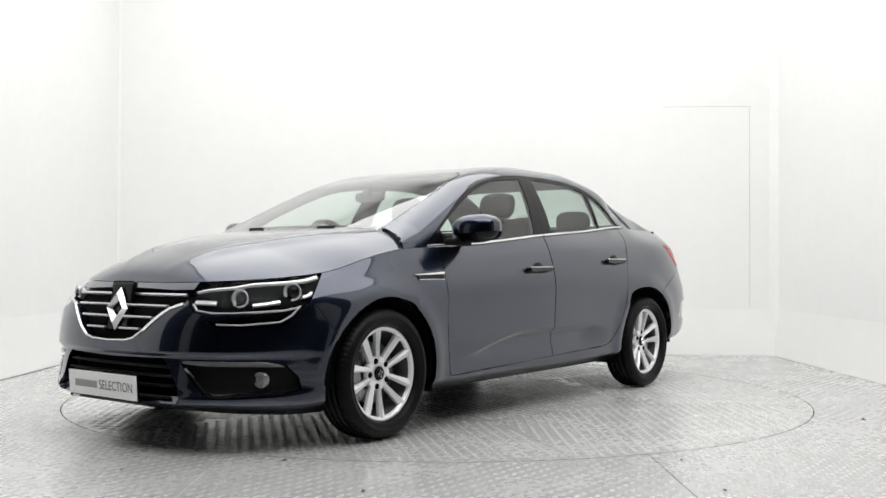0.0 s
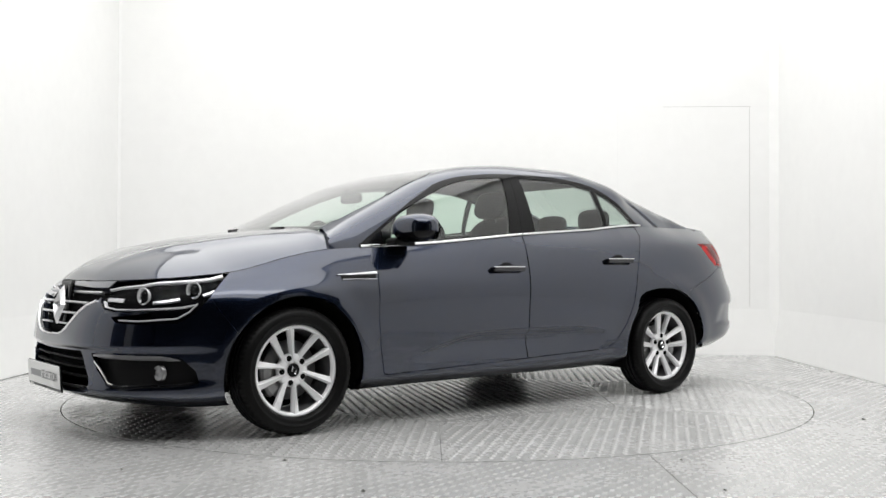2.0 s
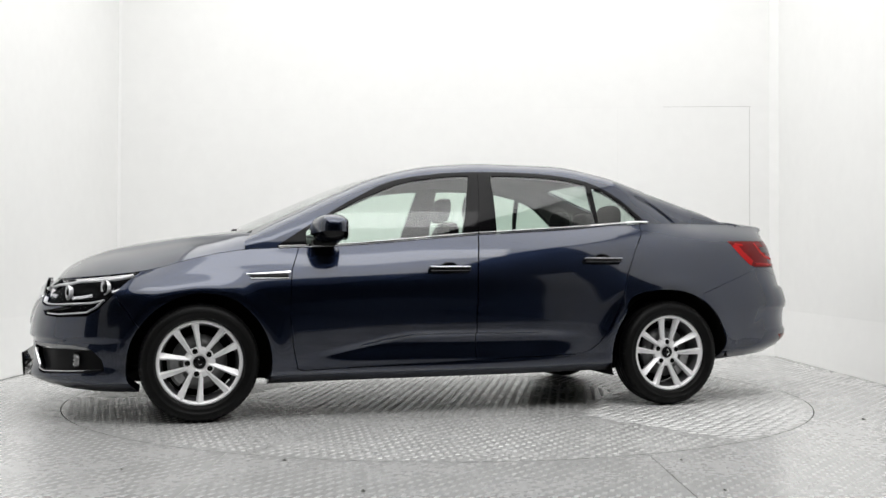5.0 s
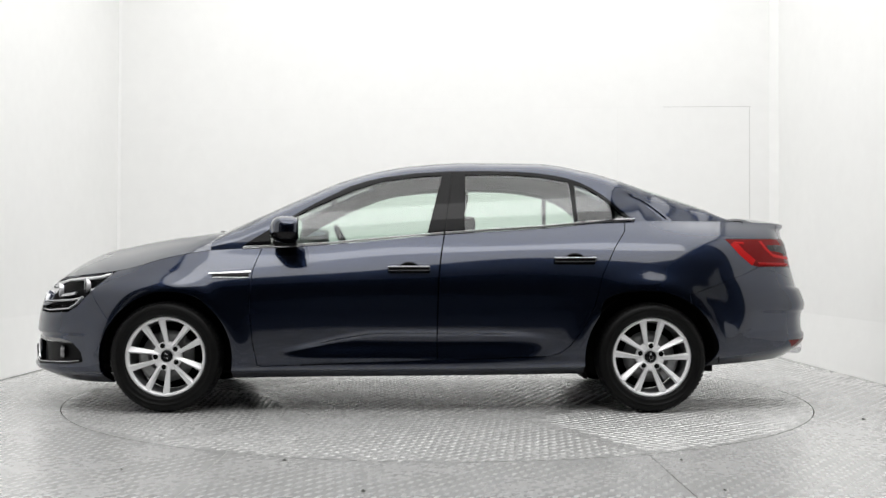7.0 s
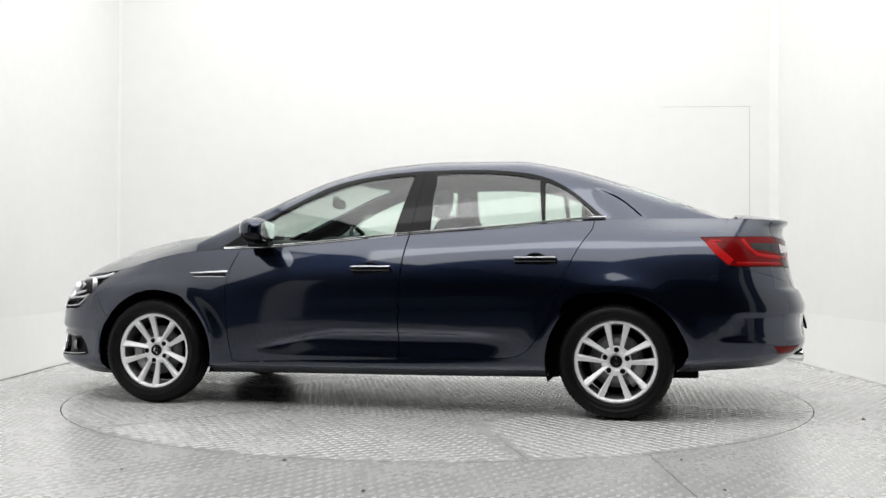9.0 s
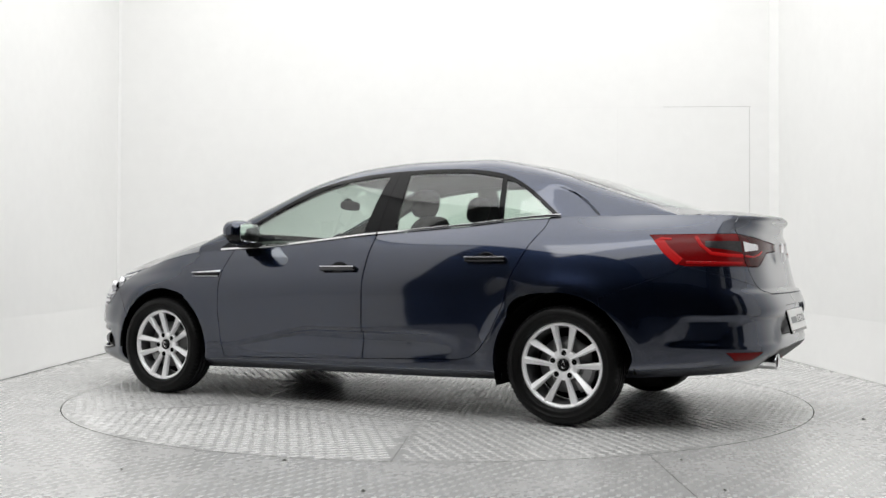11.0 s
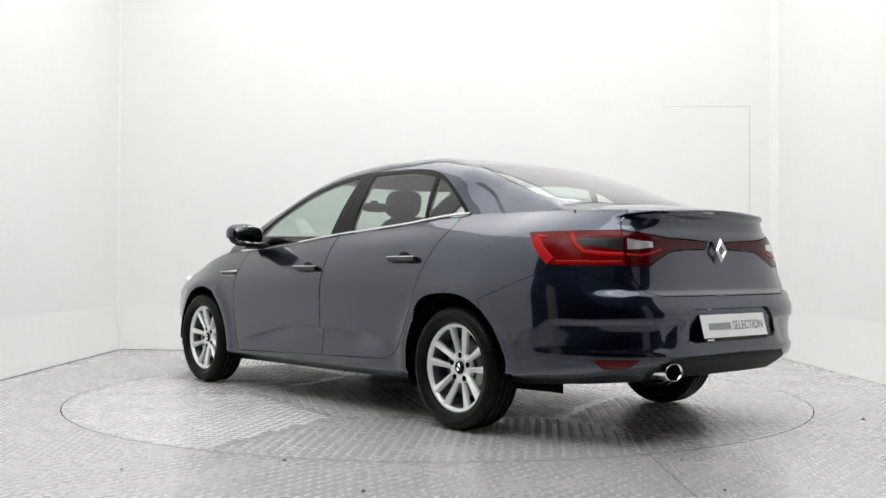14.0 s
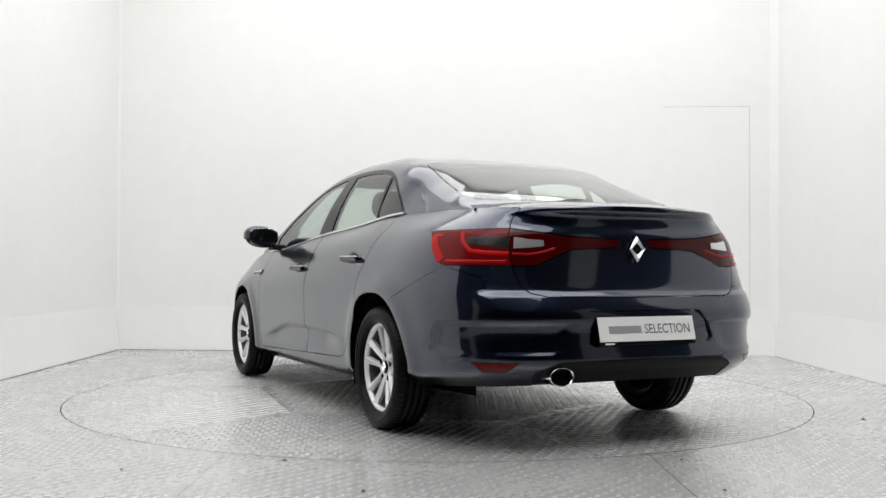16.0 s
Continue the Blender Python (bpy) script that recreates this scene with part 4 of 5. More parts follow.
def wheel_parts():
    """One wheel about the y axis, outer face towards +y, axle centre at the origin."""
    bm = bmesh.new()
    revolve(bm, [(0.060, 0.2225), (0.066, 0.222), (0.067, 0.216), (0.065, 0.209), (0.058, 0.203), (0.046, 0.2015)], 64)
    revolve(bm, [(0.010, 0.083), (0.030, 0.081), (0.036, 0.074), (0.036, 0.034), (0.030, 0.033)], 40)
    meshes = [("wheel", mesh_of(bm, "wheel", ALLOY), None)]
    bm = bmesh.new()
    prof = [(-0.085, 0.216), (-0.10, 0.235), (-0.108, 0.262), (-0.100, 0.292), (-0.085, 0.306), (-0.06, 0.3125), (-0.043, 0.313), (-0.042, 0.306), (-0.034, 0.306), (-0.033, 0.313),
            (-0.004, 0.313), (-0.003, 0.306), (0.005, 0.306), (0.006, 0.313), (0.033, 0.313), (0.034, 0.306), (0.042, 0.306), (0.043, 0.313), (0.06, 0.3125), (0.078, 0.308), (0.088, 0.303), (0.092, 0.297),
            (0.095, 0.2955), (0.101, 0.287), (0.107, 0.268), (0.1075, 0.262), (0.105, 0.2605), (0.1035, 0.246), (0.099, 0.236), (0.098, 0.2335), (0.090, 0.230), (0.076, 0.222), (0.064, 0.2215)]
    revolve(bm, [(y * 0.93, r if r < 0.24 else 0.24 + (r - 0.24) * 0.93) for y, r in prof], 216)
    for v in bm.verts:
        r, k = math.hypot(v.co.x, v.co.z), round(math.atan2(v.co.z, v.co.x) / (2 * math.pi) * 216)
        if r > 0.295 and 0.0435 < abs(v.co.y) < 0.09 and k % 3 == 0:
            v.co.x, v.co.z = v.co.x * (1 - 0.006 / r), v.co.z * (1 - 0.006 / r)
    meshes.append(("tyre", mesh_of(bm, "tyre", RUBBER), "black road tyre with a plain sidewall"))
    bm = bmesh.new()
    # a spoke along +z: a flat blade with one raised ridge, wider at the rim
    ring = []
    for r, w, y, rid in ((0.030, 0.009, 0.030, 0.004), (0.070, 0.0105, 0.036, 0.007), (0.12, 0.013, 0.043, 0.010), (0.17, 0.0165, 0.052, 0.010), (0.205, 0.0195, 0.059, 0.007), (0.216, 0.021, 0.062, 0.003)):
        k = w * 0.45
        ring.append([bm.verts.new(p) for p in ((-w, y - 0.022, r), (-w, y - 0.004, r), (k, y + rid, r), (w, y - 0.004, r), (w, y - 0.022, r))])
    for r0, r1 in zip(ring, ring[1:]):
        for i in range(5):
            bm.faces.new((r0[i], r0[(i + 1) % 5], r1[(i + 1) % 5], r1[i]))
    bm.faces.new(ring[0])
    bm.faces.new(ring[-1][::-1])
    bmesh.ops.recalc_face_normals(bm, faces=bm.faces)
    spoke = mesh_of(bm, "spoke", ALLOY, False)
    bm = bmesh.new()
    revolve(bm, [(0.030, 0.034), (0.041, 0.031), (0.043, 0.024), (0.0435, 0.001)], 28)
    cap = mesh_of(bm, "hub_cap", GLOSS)
    bm = bmesh.new()
    diamond(bm, 0.016, 0.0245, 0.0055, 0.046, 0.003)
    badge = mesh_of(bm, "badge", CHROME, False)
    # bolt holes as raised black discs, the shade inside them given as colour
    bm = bmesh.new()
    revolve(bm, [(0.0355, 0.0145), (0.0385, 0.0135), (0.0388, 0.0005)], 16)
    bolt = mesh_of(bm, "bolt_hole", LINER)
    bm = bmesh.new()
    revolve(bm, [(-0.005, 0.07), (-0.004, 0.145), (-0.03, 0.145), (-0.03, 0.07)], 40)
    disc = mesh_of(bm, "brake_disc", DISC)
    # black disc that closes the wheel, in place of the shade behind it
    bm = bmesh.new()
    revolve(bm, [(-0.085, 0.0005), (-0.085, 0.188)], 32)
    backing = mesh_of(bm, "dark_backing", LINER)
    bm = bmesh.new()
    revolve(bm, [(0.0465, 0.2015), (0.030, 0.198), (-0.05, 0.188), (-0.10, 0.195), (-0.11, 0.215)], 48)
    barrel = mesh_of(bm, "barrel", BARREL)
    # a brake caliper astride the disc, at the top of the circle
    bm = bmesh.new()
    rings = []
    for i in range(9):
        a = radians(-30 + 60 * i / 8)
        k = 1.0 if 0 < i < 8 else 0.9
        rings.append([bm.verts.new((r * math.sin(a), y * k, r * math.cos(a))) for y, r in ((-0.045, 0.098), (0.004, 0.098), (0.016, 0.108), (0.016, 0.150), (0.004, 0.165), (-0.045, 0.165))])
    for r0, r1 in zip(rings, rings[1:]):
        for i in range(6):
            bm.faces.new((r0[i], r0[(i + 1) % 6], r1[(i + 1) % 6], r1[i]))
    bm.faces.new(rings[0])
    bm.faces.new(rings[-1][::-1])
    bmesh.ops.recalc_face_normals(bm, faces=bm.faces)
    caliper = mesh_of(bm, "brake_caliper", CALIPER, False)
    return meshes, spoke, cap, badge, bolt, disc, backing, barrel, caliper


def diamond(bm, w, h, bar, y, thick):
    """A hollow upright diamond in the xz plane that faces +y."""
    def ring(kw, kh, yy):
        return [bm.verts.new((x, yy, z)) for x, z in ((kw, 0), (kw * 0.28, kh * 0.74), (0, kh), (-kw * 0.28, kh * 0.74), (-kw, 0), (-kw * 0.28, -kh * 0.74), (0, -kh), (kw * 0.28, -kh * 0.74))]
    a, mid, c = ring(w, h, y - thick), ring(w - bar * 0.5, h - bar * 1.2, y + thick), ring(w - bar, h - bar * 2.4, y - thick)
    for r0, r1 in ((a, mid), (mid, c)):
        for i in range(8):
            bm.faces.new((r0[i], r0[(i + 1) % 8], r1[(i + 1) % 8], r1[i]))
    bmesh.ops.recalc_face_normals(bm, faces=bm.faces)
    return bm


def wheels():
    meshes, spoke, cap, badge, bolt, disc, backing, barrel, caliper = wheel_parts()
    for hx, sg, spin in ((HUB_F, 1, 22), (HUB_R, 1, -2), (HUB_F, -1, 10), (HUB_R, -1, 30)):
        rim = new("wheel", meshes[0][1])
        rim.parent = car
        rim.matrix_basis = pose(hx, sg * 0.802, WR, 0, spin, 0 if sg > 0 else 180)
        tagged(rim, "silver ten-spoke alloy wheel")

        def sub(name, me, m=Matrix(), label=""):
            ob = new(name, me)
            ob.parent, ob.matrix_basis = rim, m
            return tagged(ob, label)
        sub("tyre", meshes[1][1], label=meshes[1][2])
        for i in range(10):
            # pairs open outwards from roots between the bolts
            c, lean = 36 + 72 * (i // 2), 24.5 if i % 2 else -24.5
            m = pose(0, 0, 0, 0, c + lean, 0) @ Matrix.Translation((-0.0113 if i % 2 else 0.0113, 0, 0))
            sub("spoke", spoke, m if i % 2 else m @ Matrix.Diagonal((-1, 1, 1, 1)))
        for i in range(5):
            sub("bolt_hole", bolt, Matrix.Rotation(radians(72 * i), 4, "Y") @ Matrix.Translation((0, 0, 0.062)))
        sub("hub_cap", cap, label="gloss black hub cap")
        sub("badge", badge, label="chrome diamond badge")
        sub("brake_disc", disc, label="grey iron brake disc")
        sub("brake_caliper", caliper, pose(0, 0, 0, 0, (110 if hx > 0 else -118) * sg - spin, 0), "grey cast brake caliper")
        sub("dark_backing", backing)
        sub("barrel", barrel, label="wheel barrel, dark grey for the shade behind the spokes")


wheels()


# ---- lamps, grille, bumper openings ----
def recess(key, depth, mat, parent, name="backing", label="", whole=True):
    """The wall at the back of an opening, and its sides."""
    q = P[key].whole() if whole else P[key].copy()
    return q.offset(depth).edge(-depth).make(name, mat, parent, label)


def put(name, bm, mat, parent, m=Matrix(), label="", smooth=False):
    ob = part(name, bm, mat, parent, label, smooth)
    ob.matrix_basis = m
    return ob


grille = recess("grille", 0.045, LINER, car, "grille", "black front grille with chrome bars")
for side in (1, -1):
    for z, y1 in ((0.690, 0.405), (0.640, 0.335), (0.588, 0.265), (0.535, 0.20)):
        part("chrome_bar", ribbon([(fy(0.07 + (y1 - 0.07) * i / 10, z), z) for i in range(11)], 0.010, -0.006, 0.01, side=side), BADGE, grille, "slim chrome grille bar")
    low = [(0.005, 0.478), (0.13, 0.483), (0.18, 0.494), (0.235, 0.528), (0.30, 0.583), (0.36, 0.626), (0.42, 0.647)]
    part("chrome_surround", ribbon([(fy(y, z), z) for y, z in along(low, 5)], 0.011, 0.003, 0.012, side=side), CHROME, grille, "chrome lower grille surround")
bm = bmesh.new()
box(bm, -0.02, 0.0, -0.088, 0.088, -0.110, 0.118, 0.016)
put("badge_shield", bm, GLOSS, grille, pose(2.358, 0, 0.628, 0, -10, 0), "gloss black badge shield")
bm = bmesh.new()
diamond(bm, 0.072, 0.100, 0.027, 0, 0.010)
put("badge", bm, BADGE, grille, pose(2.378, 0, 0.620, 0, -10, 0) @ pose(0, 0, 0, 0, 0, -90), "chrome diamond badge")

intake = recess("intake", 0.07, LINER, car, "lower_intake", "black slatted lower air intake")
for z in (0.255, 0.295, 0.335, 0.375):
    for side in (1, -1):
        part("slat", ribbon([(fy(0.40 * i / 10, z), z) for i in range(11)], 0.012, -0.025, 0.02, side=side), BLACK, intake)

for side in (1, -1):
    q = P["headlamp"] if side > 0 else P["headlamp"].flipped()
    lamp = q.copy().offset(0.04).edge(-0.04).make("headlamp", HOUSING, car, "swept-back headlamp with a clear cover")
    q.copy().shrink(0.0015).edge(0.006).make("lens_cover", LENS, lamp, "clear plastic lamp cover")
    drl = [F_(("y", 0.462, 0.648))[0], F_(("y", 0.49, 0.623))[0], F_(("y", 0.56, 0.612))[0], F_(("y", 0.64, 0.612))[0], F_(("x", 2.06, 0.622))[0], F_(("x", 1.99, 0.635))[0]]
    part("light_guide", ribbon(along(drl, 4), 0.009, -0.008, 0.012, side=side), CLEAR_BASE, lamp, "silver daytime light guide")
    hook = [F_(("x", 1.985, 0.64))[0], F_(("x", 2.03, 0.60))[0], F_(("x", 2.08, 0.572))[0], F_(("y", 0.67, 0.560))[0], F_(("y", 0.59, 0.563))[0]]
    part("light_guide", ribbon(along(hook, 4), 0.008, -0.006, 0.012, side=side), CLEAR_BASE, lamp, "silver hooked light guide")
    top = [F_(("y", 0.445, 0.700))[0], F_(("y", 0.50, 0.712))[0], F_(("y", 0.58, 0.722))[0], F_(("x", 2.1, 0.735))[0], F_(("x", 2.0, 0.742))[0], F_(("x", 1.9, 0.752))[0], F_(("x", 1.845, 0.768))[0]]
    part("brow", ribbon(along(top, 4), lambda f: 0.006 + 0.017 * f, -0.004, 0.008, side=side), CLEAR_BASE, lamp, "silver brow along the lamp's top")
    inner = [F_(("y", 0.45, 0.668))[0], F_(("y", 0.50, 0.668))[0], F_(("y", 0.545, 0.665))[0]]
    part("reflector", ribbon(along(inner, 4), 0.022, -0.026, 0.004, side=side), LAMP_CHROME, lamp, "bright reflector")
    for k, v, z in (("y", 0.62, 0.672), ("x", 1.99, 0.70)):
        p_, n_ = surf(*F_((k, v, z))[0])
        p_, n_ = Vector((p_.x, p_.y * side, p_.z)), Vector((n_.x, n_.y * side, 0.0))
        n_ = (n_.normalized() + Vector((1.2, 0, 0))).normalized()
        m = Matrix.Translation(p_ - n_ * 0.028) @ n_.to_track_quat("Y", "Z").to_matrix().to_4x4()
        bm = bmesh.new()
        revolve(bm, [(-0.016, 0.028), (0.006, 0.041), (0.010, 0.0405), (0.004, 0.034), (-0.004, 0.029)], 28)
        ring = put("projector_ring", bm, CLEAR_BASE, lamp, m, "chrome projector ring", True)
        bm = bmesh.new()
        revolve(bm, [(-0.004, 0.029), (0.006, 0.024), (0.013, 0.013), (0.015, 0.001)], 24)
        put("projector_lens", bm, GLOSS, lamp, m, "dark projector lens", True)
    q = P["fog_pocket"] if side > 0 else P["fog_pocket"].flipped()
    fog = q.copy().offset(0.035).edge(-0.035).make("fog_lamp_pocket", BLACK, car, "black fog lamp pocket with chrome edging")
    el = [F_(("y", 0.470, 0.372))[0], F_(("y", 0.51, 0.335))[0], F_(("y", 0.555, 0.275))[0], F_(("y", 0.60, 0.262))[0], F_(("x", 2.1, 0.272))[0], F_(("x", 2.02, 0.282))[0]]
    part("chrome_edge", ribbon(along(el, 5), lambda f: 0.013 - 0.009 * f, 0.001, 0.012, side=side), CHROME, fog, "thin chrome edging")
    ind = [F_(("y", 0.455, 0.398))[0], F_(("y", 0.58, 0.396))[0], F_(("x", 2.16, 0.392))[0], F_(("x", 2.085, 0.380))[0]]
    part("indicator", ribbon(along(ind, 5), lambda f: 0.026 * (1 - abs(2 * f - 0.9) ** 3 * 0.7), -0.004, 0.012, side=side), INDICATOR, fog, "clear indicator strip")
    p_, n_ = surf(*F_(("x", 2.185, 0.323))[0])
    m = Matrix.Translation((p_.x - 0.03, p_.y * side - 0.01 * side, 0.323)) @ Vector((1, 0.25 * side, 0)).to_track_quat("Y", "Z").to_matrix().to_4x4()
    bm = bmesh.new()
    revolve(bm, [(-0.01, 0.036), (0.010, 0.035), (0.011, 0.031), (0.006, 0.026), (0.010, 0.014), (0.011, 0.001)], 28)
    put("fog_lamp", bm, INDICATOR, fog, m, "round clear fog lamp", True)

# shelves of bright trim beside the projectors
for side in (1, -1):
    lamp = [ob for ob in car.children if ob.name.startswith("headlamp")][0 if side > 0 else 1]
    for pts in ([("y", 0.672, 0.655), ("x", 2.10, 0.662), ("x", 2.05, 0.672)], [("x", 1.945, 0.690), ("x", 1.91, 0.70), ("x", 1.885, 0.712)]):
        part("trim_shelf", ribbon(along([F_(p_)[0] for p_ in pts], 4), 0.018, -0.024, 0.006, side=side), LAMP_CHROME, lamp, "bright trim shelf")

# ---- tail lamps ----
for side in (1, -1):
    q = P["tail_lamp"] if side > 0 else P["tail_lamp"].flipped()
    lamp = q.copy().shrink(0.0015).edge(0.02).make("tail_lamp", LAMPRED, car, "dark red wrap-around tail lamp")
    u0, u1 = rx(-1.64, 0.95), ry(0.60, 0.9)

    def fr(f, z):
        return (u0 + (u1 - u0) * f, z)
    part("light_bar", ribbon(along([fr(0.08, 0.957), fr(0.17, 0.90), fr(0.30, 0.842)], 5), 0.044, 0.001, 0.002, side=side), REDLIT, lamp, "bright red light bar")
    part("light_bar", ribbon(along([fr(0.10, 0.958), fr(0.22, 0.955)], 3), 0.014, 0.001, 0.004, side=side), REDLIT, lamp, "bright red light bar")
    part("light_bar", ribbon(along([fr(0.46, 0.968), fr(0.52, 0.925), fr(0.62, 0.885), fr(0.80, 0.875), fr(1.0, 0.872)], 4), 0.018, 0.001, 0.002, side=side), REDLIT, lamp, "bright red light bar")
    part("clear_lens", ribbon(along([fr(0.56, 0.93), fr(0.80, 0.925), fr(0.985, 0.918)], 4), lambda f: 0.034 + 0.026 * f, 0.0008, 0.001, side=side), SMOKE, lamp, "smoked clear lens")
    part("lower_lens", ribbon(along([fr(0.36, 0.838), fr(0.7, 0.836), fr(0.985, 0.836)], 4), 0.016, 0.001, 0.004, side=side), RED, lamp, "red lower lens")
    q = P["lid_lamp"] if side > 0 else P["lid_lamp"].flipped()
    inner = q.copy().shrink(0.0015).edge(0.015).make("lid_lamp", DARKRED, lid, "dark red lamp strip on the boot lid")
    pts = [(0.595, 0.872), (0.53, 0.868), (0.47, 0.878), (0.41, 0.896)]
    part("light_bar", ribbon([(ry(y, z), z) for y, z in along(pts, 4)], 0.011, 0.001, 0.003, side=side), RED, inner, "red light bar")
    pts = [(0.585, 0.920), (0.53, 0.917), (0.46, 0.918)]
    part("clear_lens", ribbon([(ry(y, z), z) for y, z in along(pts, 4)], lambda f: 0.052 - 0.026 * f, 0.0008, 0.001, side=side), LAMP_CHROME, inner, "clear reversing lens")
    q = P["reflector"] if side > 0 else P["reflector"].flipped()
    q.copy().shrink(0.001).edge(0.01).make("rear_reflector", LAMPRED, rear_bumper, "red rear reflector")
P["diffuser"].whole().shrink(0.001).offset(0.004).edge(0.02).make("diffuser", BLACK, rear_bumper, "black plastic lower valance")
nook = recess("plate_recess", 0.014, PAINT, rear_bumper, "plate_recess")
bm = bmesh.new()
diamond(bm, 0.042, 0.060, 0.014, 0, 0.005)
put("badge", bm, BADGE, lid, pose(-2.152, 0, 0.897, 0, 4, 0) @ pose(0, 0, 0, 0, 0, 90), "chrome diamond badge")


# ---- plates with print ----
def lettering(text, width, height):
    """Text as a mesh in the xz plane, centred, facing -y."""
    cu = bpy.data.curves.new("lettering", "FONT")
    cu.body, cu.size, cu.align_x, cu.align_y, cu.extrude = text, 1.0, "CENTER", "CENTER", 0.0
    ob = new("lettering", cu)
    me = bpy.data.meshes.new_from_object(ob.evaluated_get(bpy.context.evaluated_depsgraph_get()))
    bpy.data.objects.remove(ob)
    co = np.array([v.co[:] for v in me.vertices])
    mid, ext = (co.max(0) + co.min(0)) / 2, co.max(0) - co.min(0)
    for v in me.vertices:
        x, y = (v.co.x - mid[0]) / ext[0] * width, (v.co.y - mid[1]) / ext[1] * height
        v.co = (x, 0, y)
    me.materials.append(INK)
    return me


def plate_board(name, m):
    bm = bmesh.new()
    box(bm, -0.262, 0.262, 0.0, 0.012, -0.068, 0.06, 0.004)
    holder = put(name, bm, GLOSS, car, m, "white show plate in a black holder")
    bm = bmesh.new()
    box(bm, -0.26, 0.26, -0.003, 0.001, -0.052, 0.058, 0.0015)
    face = part("plate_face", bm, PLATE_WHITE, holder, "white board")
    ob = new("lettering", lettering("SELECTION", 0.248, 0.042))
    ob.parent, ob.location = face, (0.107, -0.0045, 0.003)
    bm = bmesh.new()
    box(bm, -0.208, -0.036, -0.0045, -0.003, -0.015, 0.017, 0.0)
    part("printed_bar", bm, PALE_INK, face, "grey bar of print")
    bm = bmesh.new()
    box(bm, -0.235, -0.185, -0.0012, 0.0, -0.064, -0.057)
    part("maker_mark", bm, PLATE_WHITE, holder)
    return holder


plate_board("front_plate", pose(2.446, 0, 0.275, 0, 0, 90) @ pose(0, 0, 0, 4, 0, 0))
plate_board("rear_plate", pose(-2.222, 0, 0.538, 0, 0, -90) @ pose(0, 0, 0, -14, 0, 0))


# ---- mirrors, handles, vents ----
def blob(bm, c, r, p=2.6, nu=28, nv=16, keep=None):
    rows = []
    for j in range(nv + 1):
        th = -math.pi / 2 + math.pi * j / nv
        row = []
        for i in range(nu):
            ph = 2 * math.pi * i / nu

            def pw(v, e=2 / p):
                return math.copysign(abs(v) ** e, v)
            row.append(Vector((c[0] + r[0] * pw(math.cos(th)) * pw(math.cos(ph)), c[1] + r[1] * pw(math.cos(th)) * pw(math.sin(ph)), c[2] + r[2] * pw(math.sin(th)))))
        rows.append(row)
    vs = [[bm.verts.new(p_) for p_ in row] for row in rows]
    for j in range(nv):
        for i in range(nu):
            q = (vs[j][i], vs[j][(i + 1) % nu], vs[j + 1][(i + 1) % nu], vs[j + 1][i])
            if keep is None or keep(sum((v.co for v in q), Vector()) / 4):
                bm.faces.new(q)
    bmesh.ops.remove_doubles(bm, verts=bm.verts, dist=1e-5)
    bmesh.ops.delete(bm, geom=[v for v in bm.verts if not v.link_faces], context="VERTS")
    return bm


def shaped(bm, f):
    for v in bm.verts:
        v.co = f(v.co.copy())
    return bm


def door_mirror(side, door):
    def taper(co):
        k = (co.y - 0.93) / 0.115
        co.x += 0.03 * max(0, -k) - 0.02 * max(k, 0) * (co.x > 0.83)
        co.z = 1.012 + (co.z - 1.012) * (1 - 0.12 * max(k, 0) ** 2) + 0.008 * k
        co.x = max(co.x, 0.772)
        co.y *= side
        return co
    c, r = (0.845, 0.93, 1.012), (0.09, 0.122, 0.076)
    bm = blob(bmesh.new(), c, r, 2.8, keep=lambda p_: p_.z > 0.984)
    top = part("mirror", shaped(bm, taper), PAINT, door, "body-coloured door mirror", smooth=True)
    bm = blob(bmesh.new(), c, (0.083, 0.113, 0.072), 2.6, keep=lambda p_: p_.z < 0.988)
    part("lower_shell", shaped(bm, taper), GLOSS, top, "gloss black lower shell", smooth=True)
    bm = blob(bmesh.new(), (0.0, 0.93, 1.012), (0.002, 0.098, 0.058), 3.2)

    def face(co):
        co.x += 0.7695
        co.y *= side
        return co
    part("mirror_glass", shaped(bm, face), MIRROR, top, "mirror glass")
    bm = bmesh.new()
    box(bm, 0.80, 0.93, 0.76, 0.86, 0.925, 0.962, 0.012)
    part("mirror_arm", shaped(bm, lambda co: Vector((co.x, co.y * side, co.z))), BLACK, top, "black mirror arm", smooth=False)


def handle(x, z, side, door):
    p_, n_ = surf(sx(x), z)
    y = p_.y
    bm = bmesh.new()
    box(bm, x - 0.118, x + 0.118, y + 0.020, y + 0.040, z - 0.015, z + 0.015, 0.008)
    for e in (-0.1, 0.1):
        box(bm, x + e - 0.017, x + e + 0.017, y - 0.01, y + 0.028, z - 0.011, z + 0.011, 0.005)

    def bow(co):
        co.y -= 0.010 * ((co.x - x) / 0.118) ** 2
        co.z += 0.02 * (x - co.x) * 0.25
        co.y *= side
        return co
    h = part("handle", shaped(bm, bow), DARKCHROME, door, "dark chrome pull handle with a bright strip")
    bm = bmesh.new()
    box(bm, x - 0.116, x + 0.116, y + 0.030, y + 0.0425, z + 0.009, z + 0.0145, 0.002)
    part("chrome_strip", shaped(bm, bow), CHROME, h, "chrome strip")
    # body-coloured hollow drawn as a black blob, its shade put into the colour
    bm = blob(bmesh.new(), (x, y + 0.001, z - 0.005), (0.056, 0.007, 0.043), 2.2)
    part("recess", shaped(bm, lambda co: Vector((co.x, co.y * side, co.z))), GLOSS, h, "finger recess coloured black for its shade", smooth=True)


